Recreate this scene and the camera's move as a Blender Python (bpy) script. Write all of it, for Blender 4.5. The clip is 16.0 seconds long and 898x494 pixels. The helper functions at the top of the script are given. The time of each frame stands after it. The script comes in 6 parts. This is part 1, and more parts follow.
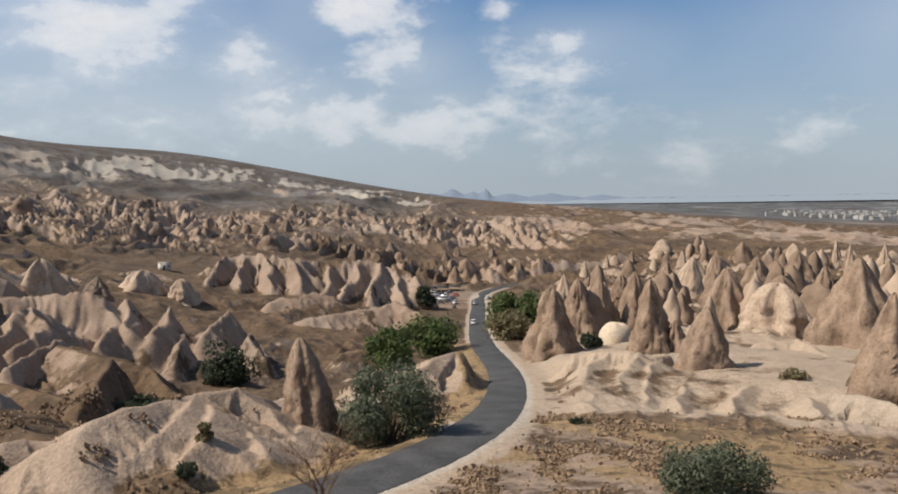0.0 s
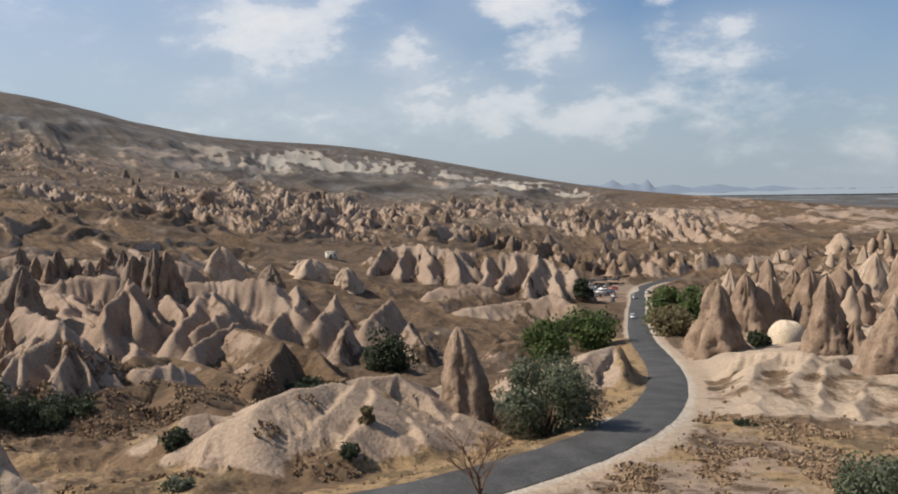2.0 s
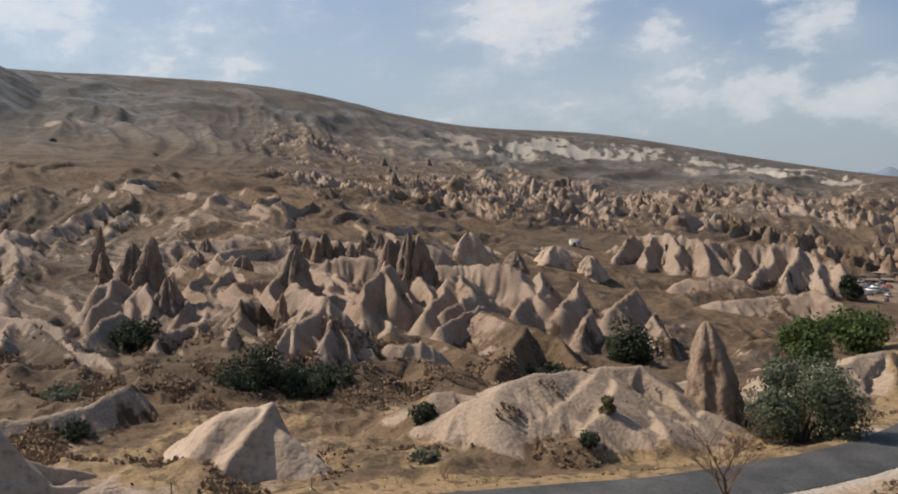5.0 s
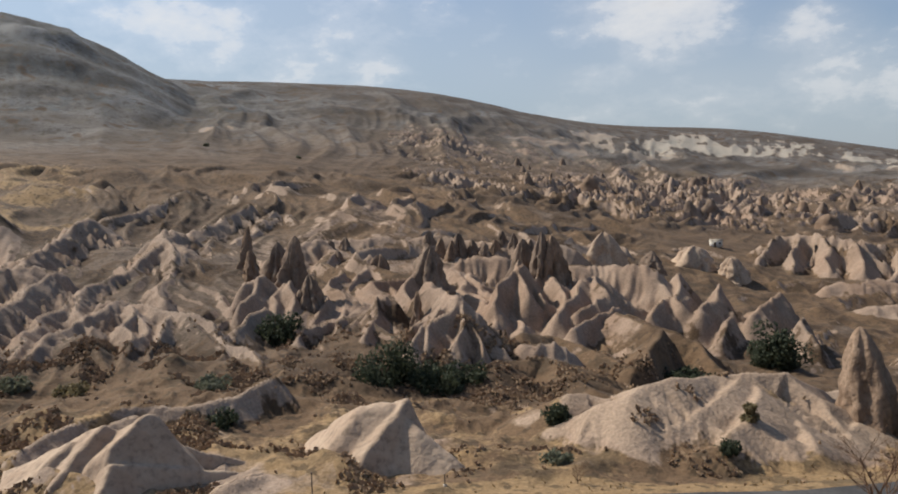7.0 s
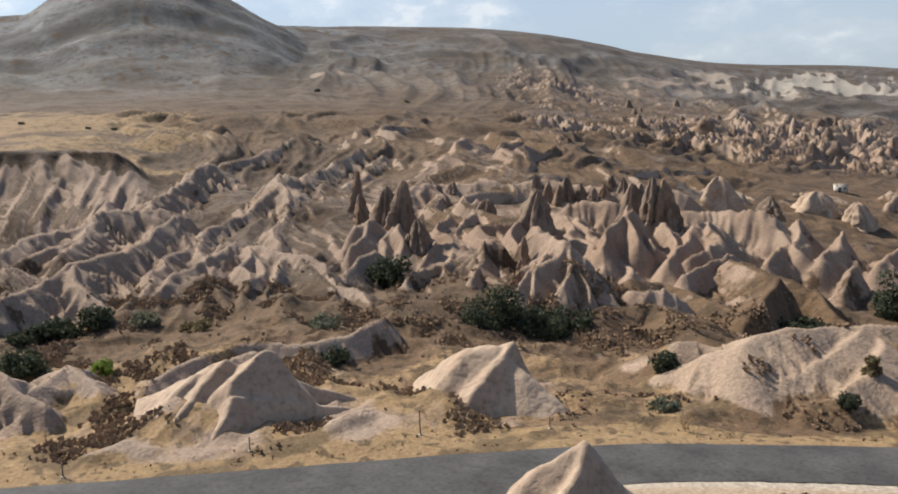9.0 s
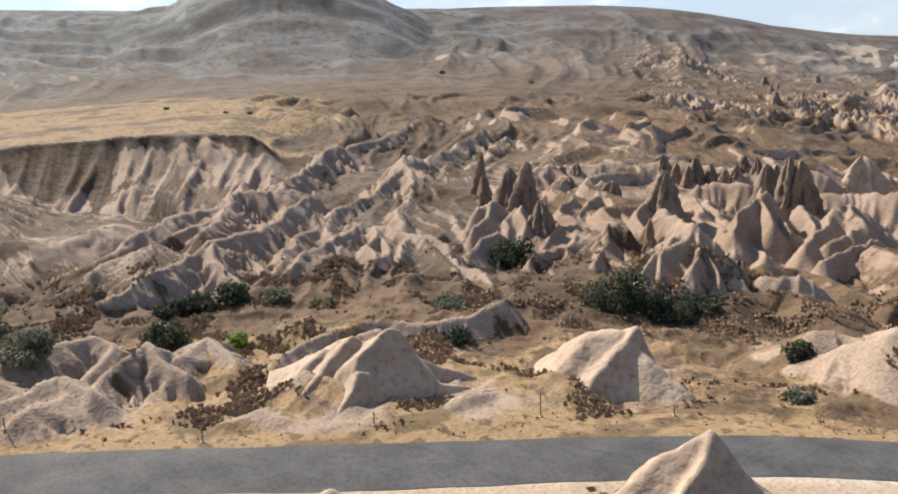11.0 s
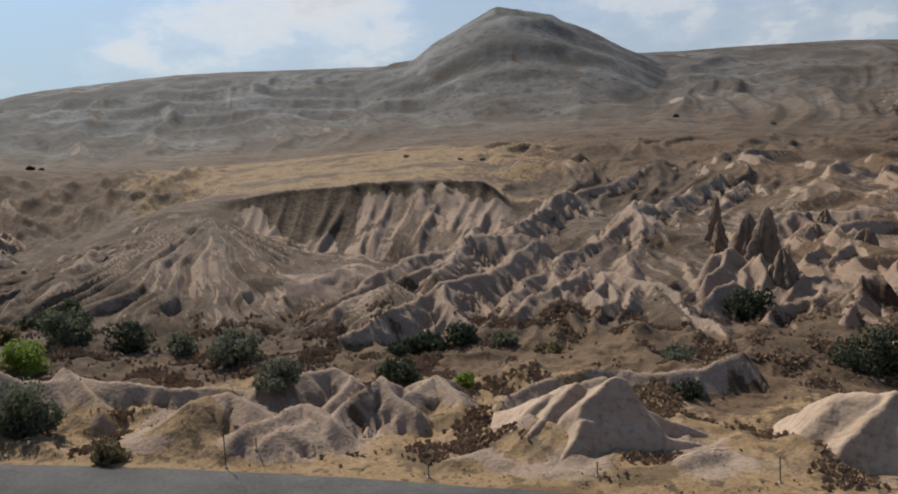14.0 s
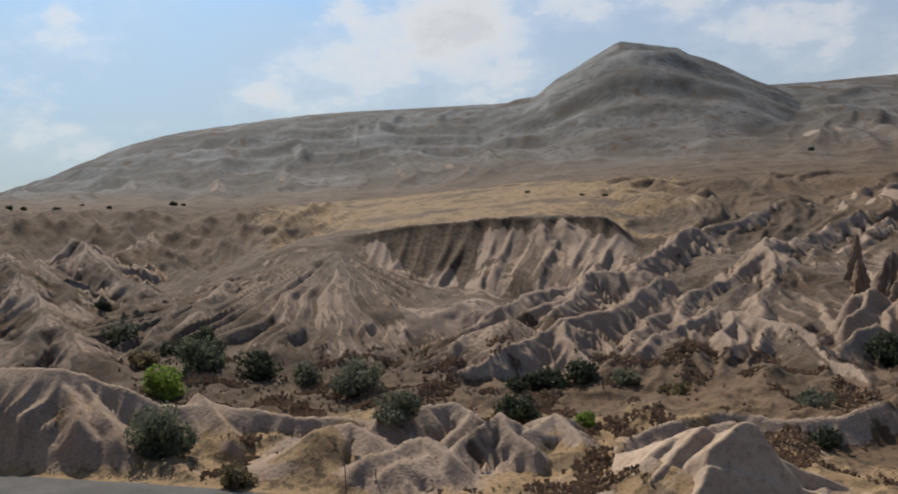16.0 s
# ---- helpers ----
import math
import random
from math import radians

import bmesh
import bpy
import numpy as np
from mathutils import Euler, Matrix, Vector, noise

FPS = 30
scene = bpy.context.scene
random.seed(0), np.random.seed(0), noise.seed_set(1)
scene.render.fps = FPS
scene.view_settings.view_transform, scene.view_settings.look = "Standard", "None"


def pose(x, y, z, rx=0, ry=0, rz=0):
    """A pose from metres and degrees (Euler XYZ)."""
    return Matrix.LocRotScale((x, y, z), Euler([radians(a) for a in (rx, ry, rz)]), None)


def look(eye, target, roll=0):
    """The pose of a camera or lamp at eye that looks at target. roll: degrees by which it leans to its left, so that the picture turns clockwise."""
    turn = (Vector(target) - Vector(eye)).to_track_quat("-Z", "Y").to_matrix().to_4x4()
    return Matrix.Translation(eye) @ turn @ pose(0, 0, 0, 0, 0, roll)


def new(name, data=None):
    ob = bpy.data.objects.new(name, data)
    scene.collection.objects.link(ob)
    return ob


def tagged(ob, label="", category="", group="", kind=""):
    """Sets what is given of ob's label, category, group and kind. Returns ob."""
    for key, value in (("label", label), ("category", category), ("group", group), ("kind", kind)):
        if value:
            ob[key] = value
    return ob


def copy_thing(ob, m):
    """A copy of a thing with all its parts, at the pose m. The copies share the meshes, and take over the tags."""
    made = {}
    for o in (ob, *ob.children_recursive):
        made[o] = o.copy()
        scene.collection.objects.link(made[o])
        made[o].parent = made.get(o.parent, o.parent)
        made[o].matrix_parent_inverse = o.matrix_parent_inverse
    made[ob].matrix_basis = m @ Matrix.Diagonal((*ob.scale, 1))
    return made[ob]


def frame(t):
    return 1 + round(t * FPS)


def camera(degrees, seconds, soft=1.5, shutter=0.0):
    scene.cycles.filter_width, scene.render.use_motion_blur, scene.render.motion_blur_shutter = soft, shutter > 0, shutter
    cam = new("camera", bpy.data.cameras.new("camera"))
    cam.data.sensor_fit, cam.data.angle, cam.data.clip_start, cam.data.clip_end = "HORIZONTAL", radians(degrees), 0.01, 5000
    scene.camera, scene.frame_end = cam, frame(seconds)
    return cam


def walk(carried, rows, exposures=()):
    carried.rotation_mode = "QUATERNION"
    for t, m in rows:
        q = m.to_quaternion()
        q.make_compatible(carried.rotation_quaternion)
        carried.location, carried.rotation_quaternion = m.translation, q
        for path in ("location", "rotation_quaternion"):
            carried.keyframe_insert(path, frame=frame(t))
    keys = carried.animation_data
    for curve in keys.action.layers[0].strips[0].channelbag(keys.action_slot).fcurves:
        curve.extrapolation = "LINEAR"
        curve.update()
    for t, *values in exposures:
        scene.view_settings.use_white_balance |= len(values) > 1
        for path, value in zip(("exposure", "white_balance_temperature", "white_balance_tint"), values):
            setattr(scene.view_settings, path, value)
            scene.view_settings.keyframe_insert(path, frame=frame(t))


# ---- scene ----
# The camera stands on a knoll above the road and turns to its left.
EYE_Z = 20.0
cam = camera(56.92, 16.0, soft=1.9)
# seconds, yaw to the left, pitch, roll
TURNS = [
    (0.0, -0.00, -3.20, -1.00),
    (0.5, 2.30, -3.27, -1.06),
    (1.0, 5.48, -3.37, -1.22),
    (1.5, 8.37, -3.45, -1.24),
    (2.0, 10.89, -3.58, -1.09),
    (2.5, 13.47, -3.78, -0.99),
    (3.0, 16.15, -3.99, -0.88),
    (3.5, 18.85, -4.11, -0.79),
    (4.0, 21.67, -4.15, -0.77),
    (4.5, 24.72, -4.18, -0.78),
    (5.0, 27.70, -4.15, -0.93),
    (7.5, 38.66, -4.50, -1.36),
    (8.0, 40.38, -5.45, -1.41),
    (8.5, 42.52, -6.41, -1.60),
    (9.0, 44.43, -7.63, -1.73),
    (11.5, 55.30, -8.36, -2.40),
    (12.0, 57.56, -7.82, -2.42),
    (12.5, 59.74, -6.45, -2.41),
    (13.0, 62.47, -5.79, -2.49),
    (13.5, 65.61, -5.33, -2.63),
    (14.0, 68.58, -4.84, -2.75),
    (14.5, 71.16, -4.22, -2.81),
    (15.0, 73.37, -3.44, -2.84),
    (15.5, 75.11, -2.61, -2.74),
    (16.0, 76.78, -2.01, -2.63),
]
EXPOSURES = [(t, stops + 0.28, 6750, 11) for t, stops in ((0.0, 0.05), (3.0, 0.05), (5.0, -0.05), (7.5, -0.02), (9.0, 0.26), (11.5, 0.62), (12.0, 0.46), (13.0, 0.03), (14.0, -0.22), (16.0, -0.22))]


def aim(yaw, pitch, roll):
    y, p = radians(yaw), radians(pitch)
    way = Vector((-math.sin(y) * math.cos(p), math.cos(y) * math.cos(p), math.sin(p)))
    eye = Vector((0, 0, EYE_Z))
    return look(eye, eye + way, roll)


walk(cam, [(t, aim(yaw, pitch, roll)) for t, yaw, pitch, roll in TURNS], EXPOSURES)

# ---- light: an autumn midday sun, high on the left, and a sky with broken cloud ----
SUN_AZ, SUN_EL = 99.0, 45.0
a, e = radians(SUN_AZ), radians(SUN_EL)
sun_way = Vector((-math.sin(a) * math.cos(e), math.cos(a) * math.cos(e), math.sin(e)))
sun = new("sun", bpy.data.lights.new("sun", "SUN"))
sun.data.energy, sun.data.angle, sun.data.color = 4.9, radians(0.6), (1.0, 0.93, 0.83)
sun.matrix_world = look(sun_way * 500, (0, 0, 0))


def node(tree, kind, **values):
    n = tree.nodes.new(kind)
    for key, value in values.items():
        n.inputs[key].default_value = value
    return n


def ramp(tree, source, stops):
    n = tree.nodes.new("ShaderNodeValToRGB")
    while len(n.color_ramp.elements) < len(stops):
        n.color_ramp.elements.new(0.5)
    for el, (at, col) in zip(n.color_ramp.elements, stops):
        el.position = at
        el.color = (*col, 1) if isinstance(col, tuple) else (col, col, col, 1)
    tree.links.new(source, n.inputs[0])
    return n.outputs[0]


def mix(tree, factor, one, two, blend="MIX"):
    n = tree.nodes.new("ShaderNodeMix")
    n.data_type, n.blend_type = "RGBA", blend
    for socket, value in ((n.inputs[0], factor), (n.inputs[6], one), (n.inputs[7], two)):
        if isinstance(value, bpy.types.NodeSocket):
            tree.links.new(value, socket)
        elif isinstance(value, (int, float)):
            socket.default_value = value if socket == n.inputs[0] else (value, value, value, 1)
        else:
            socket.default_value = (*value, 1)
    return n.outputs[2]


def calc(tree, op, one, two=0.0, three=0.0):
    n = tree.nodes.new("ShaderNodeMath")
    n.operation = op
    for socket, value in zip(n.inputs, (one, two, three)):
        if isinstance(value, bpy.types.NodeSocket):
            tree.links.new(value, socket)
        else:
            socket.default_value = value
    return n.outputs[0]


# ---- clouds: bearing, rise, half width and half height in degrees, weight ----
PUFFS = []


def puff(*cloud):
    PUFFS.append(cloud)


puff(23.8, 11.3, 7.5, 3.4, 0.75)
puff(18.0, 12.9, 4.8, 2.0, 0.60)
puff(26.8, 7.4, 3.6, 1.4, 0.55)
puff(6.1, 12.9, 5.6, 1.9, 0.70)
puff(2.9, 9.5, 4.0, 1.9, 0.65)
puff(13.8, 9.3, 3.2, 2.4, 0.60)
puff(11.6, 6.0, 12.7, 2.4, 0.50)
puff(20.0, 4.6, 11.9, 2.8, 0.42)
puff(-2.0, 6.6, 5.2, 1.9, 0.55)
puff(3.2, 4.6, 13.5, 2.4, 0.45)
puff(-8.1, 10.3, 5.0, 2.0, 0.68)
puff(-5.5, 8.9, 2.8, 1.2, 0.50)
puff(-3.8, 12.8, 1.3, 0.9, 0.60)
puff(-20.3, 3.5, 9.5, 1.8, 0.42)
puff(52.4, 10.4, 5.6, 2.4, 0.70)
puff(26.1, 7.6, 2.8, 1.3, 0.50)
puff(55.1, 7.5, 3.6, 1.2, 0.35)
puff(39.9, 10.6, 1.0, 0.6, 0.50)
puff(51.4, 9.8, 3.6, 1.4, 0.50)
puff(100.7, 13.0, 14.0, 4.5, 0.38)
puff(46.0, 9.0, 26.0, 9.0, 0.46)
puff(83.4, 11.3, 8.7, 3.8, 0.80)
puff(75.5, 12.5, 6.7, 4.2, 0.80)
puff(88.5, 8.8, 6.7, 2.4, 0.60)
puff(71.7, 10.2, 4.0, 1.6, 0.60)
puff(67.3, 13.3, 5.2, 2.4, 0.65)
puff(60.5, 13.2, 4.4, 1.6, 0.65)
puff(55.0, 11.1, 4.8, 2.4, 0.70)
puff(103.0, 5.4, 7.9, 2.4, 0.50)
puff(95.5, 6.8, 6.3, 1.6, 0.45)


def make_world():
    w = bpy.data.worlds.new("sky")
    scene.world = w
    w.use_nodes = True
    t = w.node_tree
    t.nodes.clear()
    sky = t.nodes.new("ShaderNodeTexSky")
    sky.sky_type, sky.sun_disc = "NISHITA", False
    sky.sun_elevation, sky.sun_rotation = e, radians(360 - SUN_AZ)
    sky.air_density, sky.dust_density, sky.ozone_density = 1.0, 2.0, 1.5
    co = t.nodes.new("ShaderNodeTexCoord")
    sep = t.nodes.new("ShaderNodeSeparateXYZ")
    t.links.new(co.outputs["Generated"], sep.inputs[0])
    # heaped clouds, each where it stands in the sky, with ragged edges, and a thin veil between them
    mp = t.nodes.new("ShaderNodeMapping")
    mp.inputs["Scale"].default_value, mp.inputs["Location"].default_value = (1.0, 1.0, 1.9), (0.9, 0.4, 0.2)
    t.links.new(co.outputs["Generated"], mp.inputs[0])
    big = node(t, "ShaderNodeTexNoise", Scale=7.0, Detail=10.0, Roughness=0.56, Distortion=0.15)
    wide = node(t, "ShaderNodeTexNoise", Scale=1.5, Detail=3.0, Roughness=0.5)
    curls = node(t, "ShaderNodeTexNoise", Scale=20.0, Detail=9.0, Roughness=0.62)
    for n in (big, wide, curls):
        t.links.new(mp.outputs[0], n.inputs["Vector"])
    bearing_of = calc(t, "MULTIPLY", calc(t, "ARCTAN2", calc(t, "MULTIPLY", sep.outputs[0], -1.0), sep.outputs[1]), 57.29578)
    rise_of = calc(t, "MULTIPLY", calc(t, "ARCSINE", sep.outputs[2]), 57.29578)
    at = t.nodes.new("ShaderNodeCombineXYZ")
    t.links.new(bearing_of, at.inputs[0])
    t.links.new(rise_of, at.inputs[1])
    heaped = 0.0
    for caz, cel, half_wide, half_high, weight in PUFFS:
        off, scaled, away = (t.nodes.new("ShaderNodeVectorMath") for k in range(3))
        off.operation, scaled.operation, away.operation = "SUBTRACT", "MULTIPLY", "LENGTH"
        off.inputs[1].default_value, scaled.inputs[1].default_value = (caz, cel, 0), (1 / half_wide, 1 / half_high, 0)
        t.links.new(at.outputs[0], off.inputs[0])
        t.links.new(off.outputs[0], scaled.inputs[0])
        t.links.new(scaled.outputs[0], away.inputs[0])
        heaped = calc(t, "MAXIMUM", heaped, calc(t, "MULTIPLY_ADD", away.outputs["Value"], -0.55 * weight, weight))
    # fair-weather clouds go on all round the sky
    around = calc(t, "MULTIPLY", calc(t, "SUBTRACT", wide.outputs[0], 0.42), calc(t, "MULTIPLY", calc(t, "GREATER_THAN", calc(t, "ABSOLUTE", calc(t, "SUBTRACT", bearing_of, 39.0)), 70.0), 2.2))
    heap = calc(t, "ADD", calc(t, "MAXIMUM", heaped, around), calc(t, "MULTIPLY", calc(t, "SUBTRACT", big.outputs[0], 0.5), 1.5))
    heap = calc(t, "ADD", heap, calc(t, "MULTIPLY", calc(t, "SUBTRACT", curls.outputs[0], 0.5), 0.75))
    cover = ramp(t, heap, [(0.22, 0.0), (0.40, 0.32), (0.58, 0.68), (0.86, 0.95)])
    veil = ramp(t, calc(t, "ADD", wide.outputs[0], calc(t, "MULTIPLY", heaped, 0.22)), [(0.42, 0.03), (0.66, 0.5)])
    cover = calc(t, "MAXIMUM", cover, veil)
    shade = ramp(t, heap, [(0.30, (7.2, 7.8, 8.4)), (0.55, (9.6, 9.8, 10.0)), (0.78, (9.4, 9.6, 9.8)), (1.0, (8.0, 8.3, 8.7))])
    # the clouds and the haze glow towards the sun
    dot = t.nodes.new("ShaderNodeVectorMath")
    dot.operation = "DOT_PRODUCT"
    dot.inputs[1].default_value = sun_way
    t.links.new(co.outputs["Generated"], dot.inputs[0])
    toward = calc(t, "POWER", calc(t, "MAXIMUM", dot.outputs["Value"], 0.0), 3.0)
    glow = calc(t, "ADD", 1.02, calc(t, "MULTIPLY", toward, 0.12))
    low = ramp(t, sep.outputs[2], [(0.0, 0.8), (0.09, 0.55), (0.26, 0.0)])
    clear = mix(t, low, mix(t, 1.0, sky.outputs[0], (0.56, 0.94, 1.30), "MULTIPLY"), (5.1, 5.9, 6.8))
    both = mix(t, calc(t, "MULTIPLY", cover, ramp(t, sep.outputs[2], [(0.0, 0.25), (0.12, 0.85), (0.3, 1.0)])), clear, shade)
    bright = t.nodes.new("ShaderNodeVectorMath")
    bright.operation = "SCALE"
    t.links.new(both, bright.inputs[0])
    t.links.new(glow, bright.inputs["Scale"])
    both = bright.outputs[0]
    bg = node(t, "ShaderNodeBackground", Strength=0.070)
    t.links.new(both, bg.inputs[0])
    out = t.nodes.new("ShaderNodeOutputWorld")
    t.links.new(bg.outputs[0], out.inputs[0])


make_world()

# ---- noise for the ground and the rocks ----
TABLE = np.random.RandomState(7).permutation(512)
GRAD_X, GRAD_Y = np.cos(np.arange(512) * 2.399963), np.sin(np.arange(512) * 2.399963)


def grain(x, y, seed=0):
    """Smooth noise about -1 to 1 with bumps about one unit wide."""
    x, y = np.asarray(x, float), np.asarray(y, float)
    i, j = np.floor(x).astype(int), np.floor(y).astype(int)
    u, v = x - i, y - j

    rows = (TABLE[(i + seed * 17) & 511], TABLE[(i + 1 + seed * 17) & 511])

    def corner(di, dj):
        k = TABLE[(rows[di] + j + dj) & 511]
        return GRAD_X[k] * (u - di) + GRAD_Y[k] * (v - dj)

    su, sv = u * u * u * (u * (u * 6 - 15) + 10), v * v * v * (v * (v * 6 - 15) + 10)
    low = corner(0, 0) * (1 - su) + corner(1, 0) * su
    high = corner(0, 1) * (1 - su) + corner(1, 1) * su
    return (low * (1 - sv) + high * sv) * 1.5


def layers(x, y, octaves=4, seed=0, fall=0.5):
    total, size = 0.0, 1.0
    for k in range(octaves):
        total = total + size * grain(x, y, seed + k * 3)
        x, y, size = x * 2.03, y * 2.03, size * fall
    return total


def ridges(x, y, octaves=3, seed=0, fall=0.5):
    """Sharp crests near 1, valleys near 0."""
    total, size, whole, weight = 0.0, 1.0, 0.0, 1.0
    for k in range(octaves):
        n = np.clip(1 - np.abs(grain(x, y, seed + k * 5)) * 1.5, 0, 1) ** 1.6
        total, whole = total + size * n * weight, whole + size
        weight = np.clip(n * 1.4, 0.25, 1)
        x, y, size = x * 2.1, y * 2.1, size * fall
    return total / whole


def smooth(x, low, high):
    s = np.clip((np.asarray(x, float) - low) / (high - low), 0, 1)
    return s * s * (3 - 2 * s)


def place(az, r):
    """Plan position from the bearing (degrees to the left of +y) and the distance."""
    return -math.sin(radians(az)) * r, math.cos(radians(az)) * r


# ---- the lie of the land: heights along some bearings ----
PROFILES = {}


def bearing(az, *heights):
    PROFILES[az] = heights


bearing(-180, (0, 18.3), (10, 18), (60, 19), (200, 24), (800, 30), (2000, 40), (4800, 20))
bearing(-70, (0, 18.3), (10, 16), (25, 9), (60, 3), (120, -2), (300, -10), (900, -25), (4800, -10))
bearing(-40, (0, 18.3), (4, 17.5), (8, 14.8), (20, 6), (45, 0), (75, -2.5), (110, -5), (170, -8), (300, -14), (500, -14), (800, -16), (1300, -28), (2500, -34), (4800, -14))
bearing(-28, (0, 18.3), (4, 17.5), (8, 14.8), (20, 6.5), (45, 0.5), (70, -1.5), (100, -4.5), (130, -7), (180, -9.5), (300, -13.5), (500, -12), (800, -14), (1300, -28), (2500, -34), (4800, -14))
bearing(-18, (0, 18.3), (4, 17.5), (8, 14.8), (20, 7), (45, 1.5), (70, -1.4), (95, -3.7), (120, -5.0), (140, -7), (190, -9.6), (320, -14.5), (450, -13), (650, -7), (1000, -7), (1500, -13), (2500, -24), (4800, -14))
bearing(-8, (0, 18.3), (4, 17.5), (8, 14.8), (20, 7.5), (45, 2), (62, -0.4), (85, -3), (110, -5.5), (150, -8.5), (200, -14), (300, -20), (420, -20), (520, -12), (700, 2), (1000, 11), (1500, 6), (2500, -8), (4800, -10))
bearing(0, (0, 18.3), (4, 17.5), (8, 14.8), (20, 7.5), (45, 2), (60, -0.2), (75, -2), (110, -7), (150, -12.5), (200, -16.5), (260, -20.5), (330, -23.5), (400, -25), (470, -22), (560, -6), (700, 10), (900, 18), (1400, 26), (2500, 14), (4800, -8))
bearing(8, (0, 18.3), (4, 17.5), (8, 14.8), (20, 6.5), (45, 1), (58, 0), (75, -3), (110, -9), (160, -14), (220, -17), (290, -16), (400, -9), (500, -2), (620, 8), (800, 20), (1100, 38), (1600, 70), (1900, 60), (4800, -8))
bearing(18, (0, 18.3), (4, 17.5), (8, 14.8), (20, 6), (45, 0.5), (58, -1), (75, -3), (100, -5.5), (140, -10), (200, -12.5), (280, -9), (380, -4), (480, 2), (600, 12), (760, 24), (1100, 52), (1500, 120), (1750, 123), (2200, 80), (4800, 0))
bearing(28, (0, 18.3), (4, 17.5), (8, 14.8), (20, 4.5), (42, -0.2), (60, -1), (85, -2.5), (110, -5), (140, -7), (180, -5), (240, -1), (320, 5), (420, 12), (560, 22), (760, 40), (1100, 92), (1400, 128), (1700, 122), (4800, 0))
bearing(38, (0, 18.3), (4, 17.5), (8, 14.8), (20, 3.8), (40, -0.3), (60, -0.8), (85, -2), (105, -2.5), (130, 0), (155, 2), (190, 8), (230, 14), (300, 16), (420, 24), (600, 48), (800, 85), (1100, 152), (1350, 181), (1800, 155), (4800, 0))
bearing(48, (0, 18.3), (4, 17.5), (8, 14.8), (20, 3.8), (40, -0.3), (60, -0.4), (85, -1), (105, -1), (130, 5), (165, 10), (200, 13), (260, 17.5), (350, 26), (500, 44), (700, 72), (1000, 135), (1250, 190), (1700, 174), (4800, 0))
bearing(58, (0, 18.3), (4, 17.5), (8, 14.8), (20, 3.8), (40, -0.3), (60, 0), (80, -0.6), (97, -0.5), (120, 5), (150, 10), (190, 14.2), (230, 16), (300, 22), (420, 38), (560, 52), (760, 90), (1000, 152), (1200, 182), (1700, 150), (4800, 0))
bearing(68, (0, 18.3), (4, 17.5), (8, 14.8), (20, 3.8), (42, 0), (60, 0), (80, -0.6), (97, 0), (125, 3), (150, 6), (172, 8), (203, 19), (215, 20), (300, 26.5), (420, 38), (560, 50), (760, 84), (1000, 156), (1250, 188), (1800, 140), (4800, 0))
bearing(78, (0, 18.3), (4, 17.5), (8, 14.8), (20, 4), (45, 0.3), (65, 0), (85, -0.5), (105, -0.5), (135, 0), (160, 2), (176, 4.5), (203, 18.5), (215, 19.3), (300, 23.5), (420, 34), (560, 46), (760, 80), (1000, 144), (1250, 194), (1800, 130), (4800, 0))
bearing(86, (0, 18.3), (4, 17.5), (8, 14.8), (20, 5), (50, 0.4), (65, 0), (85, 0), (105, 0.2), (125, 2.5), (150, 9), (180, 16), (215, 17), (300, 21), (420, 30), (600, 46), (800, 84), (1050, 156), (1250, 185), (1800, 130), (4800, 0))
bearing(97, (0, 18.3), (4, 17.5), (8, 14.8), (20, 7), (50, 1), (70, 0), (90, 1), (115, 1), (150, 1), (210, 3), (300, 6), (340, 16), (380, 30), (480, 36), (650, 46), (850, 76), (1100, 138), (1250, 154), (1800, 100), (4800, 0))
bearing(106, (0, 18.3), (4, 17.5), (8, 14.8), (20, 8.5), (50, 1.8), (72, 0), (95, 1), (120, 1), (160, 2), (220, 5), (300, 12), (350, 25), (400, 33), (500, 38), (700, 46), (1000, 58), (1600, 60), (2500, 40), (4800, 0))
bearing(130, (0, 18.3), (10, 16), (40, 10), (100, 8), (300, 18), (700, 44), (1500, 60), (4800, 0))
bearing(180, (0, 18.3), (10, 18), (60, 19), (200, 24), (800, 30), (2000, 40), (4800, 20))

LOG_R = np.linspace(math.log(2.0), math.log(4900.0), 900)
FINE_AZ = np.linspace(-180, 180, 721)


def blur(table, width, axis):
    k = np.exp(-0.5 * (np.arange(-3 * width, 3 * width + 1) / width) ** 2)
    k /= k.sum()
    pad = [(0, 0), (0, 0)]
    pad[axis] = (3 * width, 3 * width)
    return np.apply_along_axis(lambda v: np.convolve(v, k, "valid"), axis, np.pad(table, pad, "edge" if axis else "wrap"))


def lay_of_the_land():
    azs = sorted(PROFILES)
    rough = np.array([np.interp(np.exp(LOG_R), [h[0] for h in PROFILES[b]], [h[1] for h in PROFILES[b]]) for b in azs])
    table = np.stack([np.interp(FINE_AZ, azs, rough[:, k]) for k in range(len(LOG_R))], 1)
    return blur(blur(table, 7, 1), 5, 0)


LAND = lay_of_the_land()


